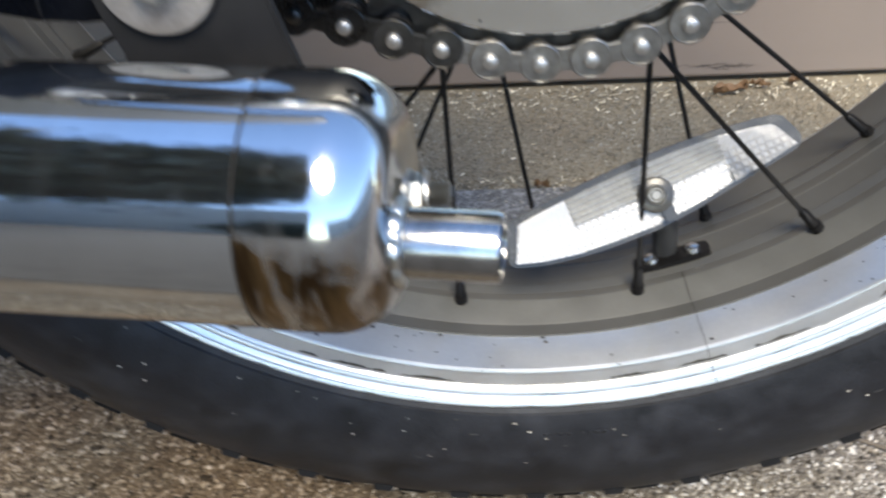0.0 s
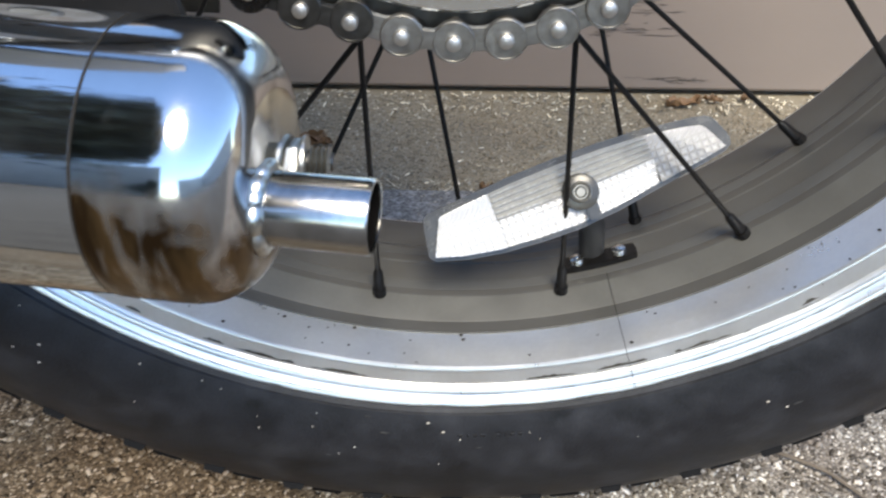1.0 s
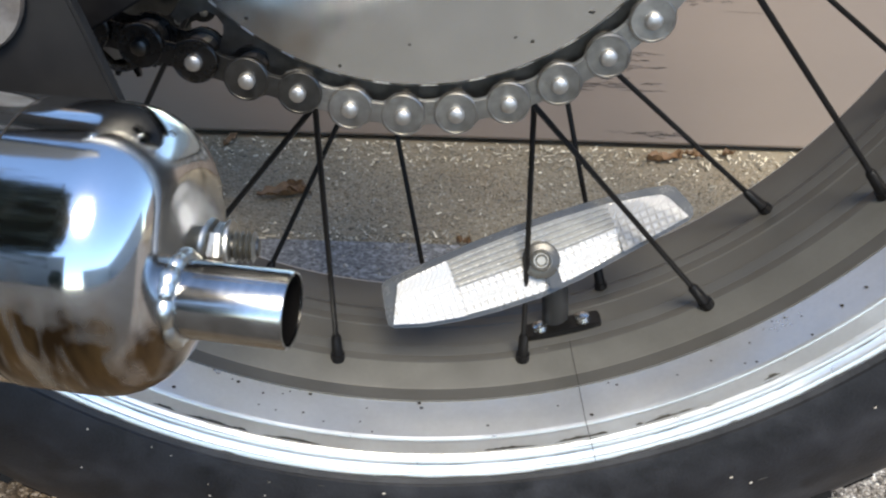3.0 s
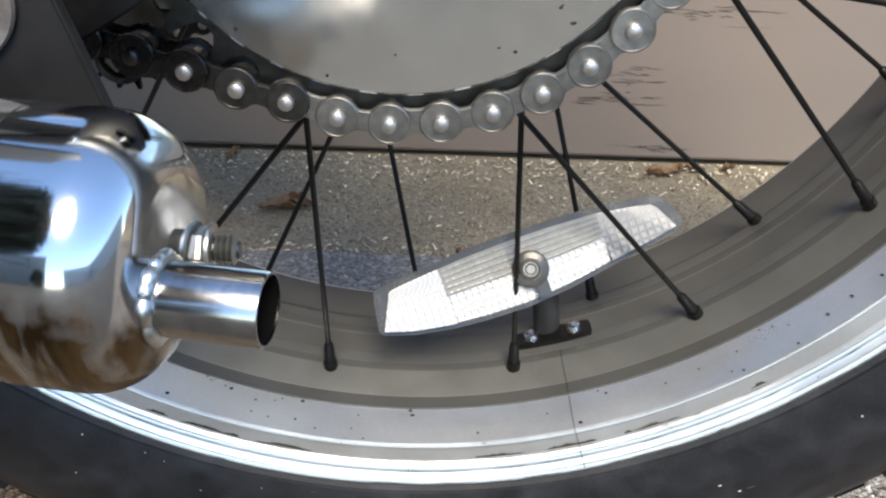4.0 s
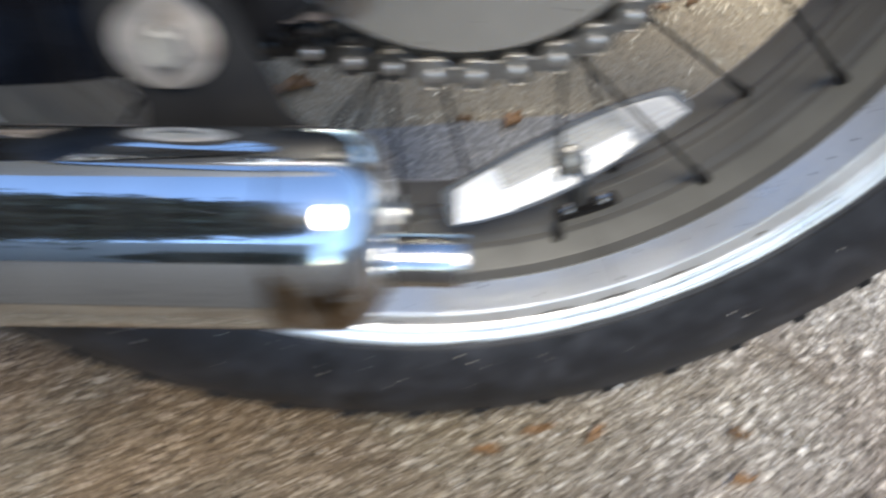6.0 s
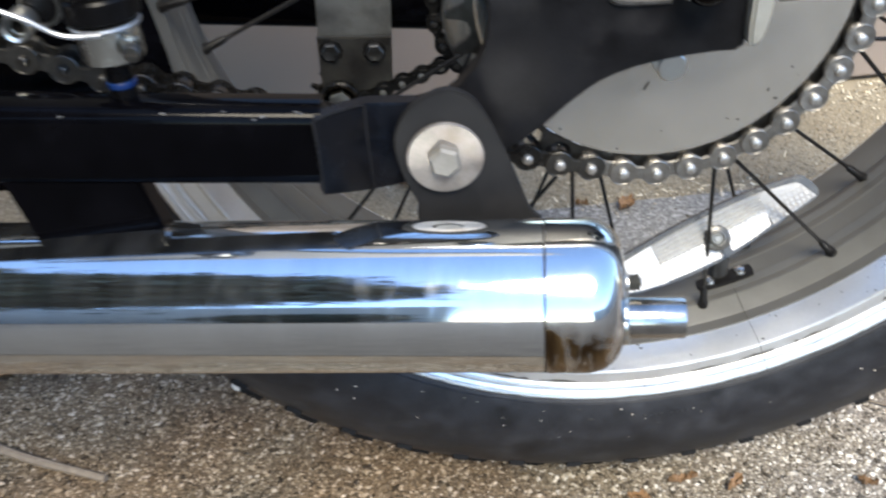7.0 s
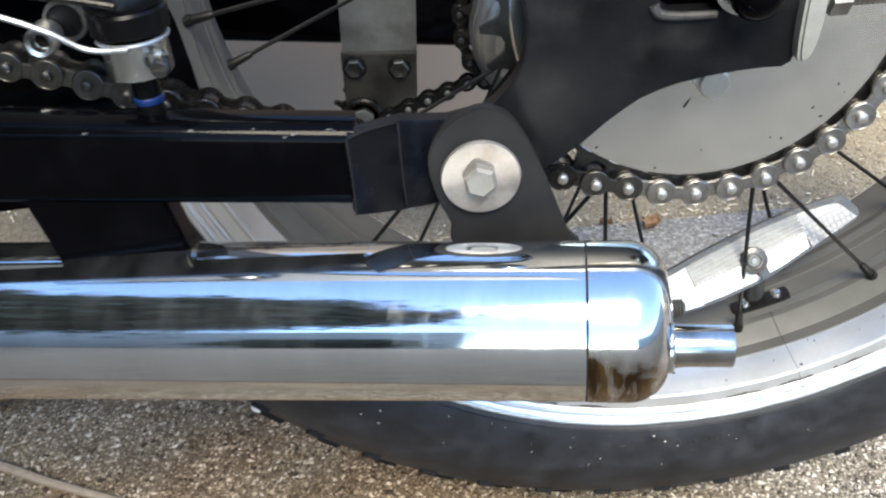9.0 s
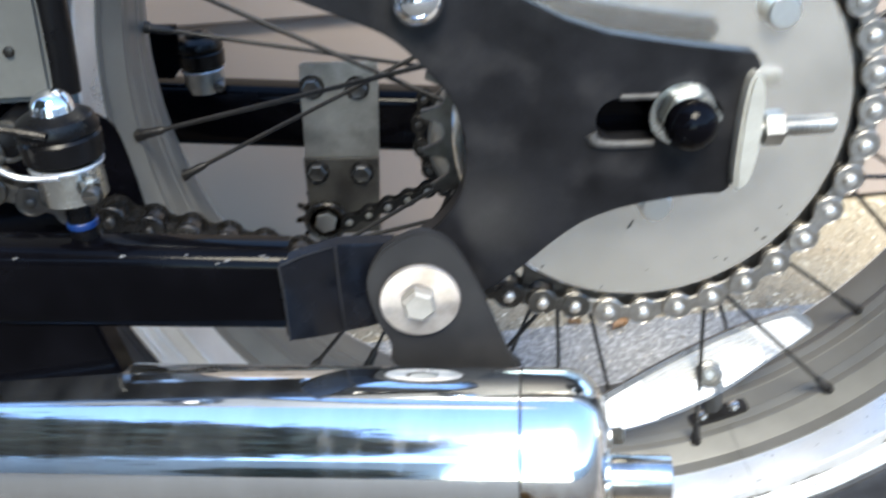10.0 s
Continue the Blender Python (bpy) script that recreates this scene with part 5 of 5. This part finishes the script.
def leaf(at, length, width, curl=0.25, seed=1):
    rng = random.Random(seed)
    bm = bmesh.new()
    nx, ny = 10, 6
    grid = []
    for i in range(nx + 1):
        u = i / nx
        w = width * math.sin(math.pi * min(1, u * 0.96 + 0.03)) ** 0.8
        row = []
        for j in range(ny + 1):
            v = (j / ny - 0.5) * 2
            z = 0.002 + curl * width * (v * v) + 0.0012 * math.sin(7 * u + 3 * v + seed) + 0.0016 * math.sin(19 * u - 5 * v * v + 2 * seed) * abs(v) + rng.uniform(0, 0.0012) + curl * length * 0.3 * (u - 0.5) ** 2
            row.append(bm.verts.new(((u - 0.5) * length, v * w / 2 * (1 + rng.uniform(-0.3, 0.22)), z)))
        grid.append(row)
    for i in range(nx):
        for j in range(ny):
            bm.faces.new((grid[i][j], grid[i + 1][j], grid[i + 1][j + 1], grid[i][j + 1]))
    geo = bmesh.ops.extrude_face_region(bm, geom=list(bm.faces))
    for v in [g for g in geo["geom"] if isinstance(g, bmesh.types.BMVert)]:
        v.co.z += 0.0003
    ob = tagged(finish("dry_leaf", bm, M["leaf"]), "curled brown dry leaf lying on the ground", "leaf", "dry leaves")
    ob.matrix_world = at
    return ob


leaf(pose(-0.096, 0.366, 0.001, 0, 0, 20), 0.034, 0.013, 0.3, 1)
leaf(pose(-0.085, 0.372, 0.002, 10, 0, -35), 0.026, 0.010, 0.3, 2)
leaf(pose(0.0635, 0.2995, 0.004, 0, 0, 50), 0.019, 0.014, 0.25, 3)
leaf(pose(0.190, 0.460, 0.001, 0, 0, 15), 0.030, 0.012, 0.3, 4)
leaf(pose(0.030, 0.306, 0.004, 0, 0, -20), 0.010, 0.005, 0.3, 5)
leaf(pose(-0.150, 0.455, 0.001, 0, 0, 70), 0.020, 0.006, 0.3, 6)

leaf(pose(-0.372, 0.160, 0.001, 0, 0, 40), 0.034, 0.022, 0.4, 7)
leaf(pose(-0.352, 0.172, 0.001, 12, 0, -30), 0.022, 0.014, 0.4, 8)
leaf(pose(0.123, -0.008, 0.001, 0, 0, 10), 0.013, 0.005, 0.3, 9)
leaf(pose(0.130, 0.018, 0.001, 8, 0, -25), 0.010, 0.004, 0.4, 10)
leaf(pose(0.036, 0.030, 0.001, 0, 0, 5), 0.016, 0.004, 0.3, 11)
leaf(pose(0.062, 0.024, 0.001, 0, 6, 35), 0.012, 0.005, 0.3, 12)
leaf(pose(0.010, 0.020, 0.001, 0, 0, -15), 0.012, 0.005, 0.3, 13)
leaf(pose(0.215, 0.470, 0.001, 0, 0, -12), 0.018, 0.007, 0.3, 14)
leaf(pose(0.245, 0.476, 0.001, 0, 0, 30), 0.014, 0.007, 0.3, 15)
twig = finish("twig", tube(curve([(0.150, 0.080, 0.002), (0.168, 0.068, 0.003), (0.180, 0.054, 0.002), (0.196, 0.034, 0.002)]), 0.0011, 8, r_end=0.0006), M["stick"])
tagged(twig, "thin reddish dry twig on the pale concrete", "twig")
stick = finish("stick", tube(curve([(-0.40, 0.108, 0.004), (-0.367, 0.100, 0.004), (-0.325, 0.080, 0.005), (-0.281, 0.063, 0.004)]), 0.0034, 8, r_end=0.0022), M["stick"])
tagged(stick, "thin dry brown stick lying on the ground", "stick")
bm = bmesh.new()
bmesh.ops.create_icosphere(bm, subdivisions=2, radius=0.006)
for v in bm.verts:
    v.co = Vector((v.co.x * 1.2, v.co.y * 0.8, v.co.z * 0.6)) * (1 + 0.25 * noise.noise(v.co * 300))
stone = tagged(finish("white_stone", bm, M["white_shell"]), "small white stone on the ground", "stone")
stone.location = (-0.212, 0.130, 0.006)

# paint cracks in the lowest wall board, in four weathered patches
CRACKS = ((0.195, 0.123, 0.022, 0.004), (0.150, 0.073, 0.014, 0.004), (0.135, 0.054, 0.020, 0.0025), (0.180, 0.014, 0.018, 0.0012))
random.seed(21)
for k in range(72):
    cx, ch, sx, sh = CRACKS[k % len(CRACKS)]
    x, h = random.gauss(cx, sx), random.gauss(ch, sh)
    l = random.uniform(0.004, 0.026) * (1.5 if k % 6 == 0 else 0.8)
    thick = random.uniform(0.00012, 0.00042)
    bm = bmesh.new()
    pts = [(i / 10 * l, 0.0013 * noise.noise(Vector((i * 0.7, k * 2.3, 0)))) for i in range(11)]
    width = [thick * math.sin(math.pi * i / 10) ** 0.6 * (0.55 + 0.9 * abs(noise.noise(Vector((i * 1.3, k, 5))))) for i in range(11)]
    top = [bm.verts.new((px, 0, pz + w + 0.00002)) for (px, pz), w in zip(pts, width)]
    low = [bm.verts.new((px, 0, pz - w - 0.00002)) for (px, pz), w in zip(pts, width)]
    for i in range(10):
        bm.faces.new((top[i], top[i + 1], low[i + 1], low[i]))
    d = -0.014 + 0.010 * (h - 0.008) / 0.201
    part("paint_crack", bm, M["crack"], wall, at=Matrix.Translation((x, d - 0.0004, h)))

# tree across the yard, mirrored in the chrome
def yard_tree(x, y, height, radius, seed):
    rng = np.random.default_rng(seed)
    tree = tagged(new("tree" if height > 3 else "shrub"), "leafy dark green shade tree across the yard" if height > 3 else "dense dark green shrub across the yard", "tree" if height > 3 else "shrub", "yard trees" if height > 3 else "yard shrubs")
    tree.location = (x, y, 0)
    part("trunk", tube(curve([(0, 0, 0), (0.05, 0.02, height * 0.3), (-0.04, 0.05, height * 0.55), (0.02, 0.0, height * 0.85)]), 0.03 * height, 12, r_end=0.05), M["bark"], tree)
    for k in range(7):
        a = k * 2.4
        part("limb", tube(curve([(0, 0, height * (0.45 + 0.05 * k)), (0.35 * radius * math.cos(a), 0.35 * radius * math.sin(a), height * (0.6 + 0.04 * k)), (0.8 * radius * math.cos(a), 0.8 * radius * math.sin(a), height * (0.66 + 0.05 * k))]), 0.06, 8, r_end=0.015), M["bark"], tree)
    verts, faces = [], []
    clumps = []
    for k in range(150):
        d = rng.normal(size=3)
        d /= np.linalg.norm(d)
        clumps.append(d * radius * rng.uniform(0.35, 0.9) * np.array([1, 1, 0.95]) + np.array([0, 0, height * 0.60]))
    for c in clumps:
        for k in range(240 if height > 3 else 110):
            p = c + rng.normal(size=3) * radius * 0.14
            u = rng.normal(size=3)
            u /= np.linalg.norm(u)
            w = np.cross(u, rng.normal(size=3))
            w /= np.linalg.norm(w)
            l = rng.uniform(0.11, 0.22)
            b = len(verts)
            verts += [tuple(p - u * l), tuple(p + w * l * 0.45), tuple(p + u * l), tuple(p - w * l * 0.45)]
            faces.append((b, b + 1, b + 2, b + 3))
    me = bpy.data.meshes.new("crown")
    me.from_pydata(verts, [], faces)
    me.materials.append(M["foliage"])
    crown = tagged(new("crown", me), kind="stuff")
    crown.parent = tree
    return tree


yard_tree(-5.3, -1.6, 6.9, 2.2, 4)
yard_tree(-4.0, -3.85, 7.4, 2.6, 9)
for k, (x, y, h, r) in enumerate(((-3.2, -7.6, 1.5, 0.9), (-6.8, -5.4, 1.8, 1.0), (-7.8, -1.2, 2.2, 1.2))):
    yard_tree(x, y, h, r, 20 + k)
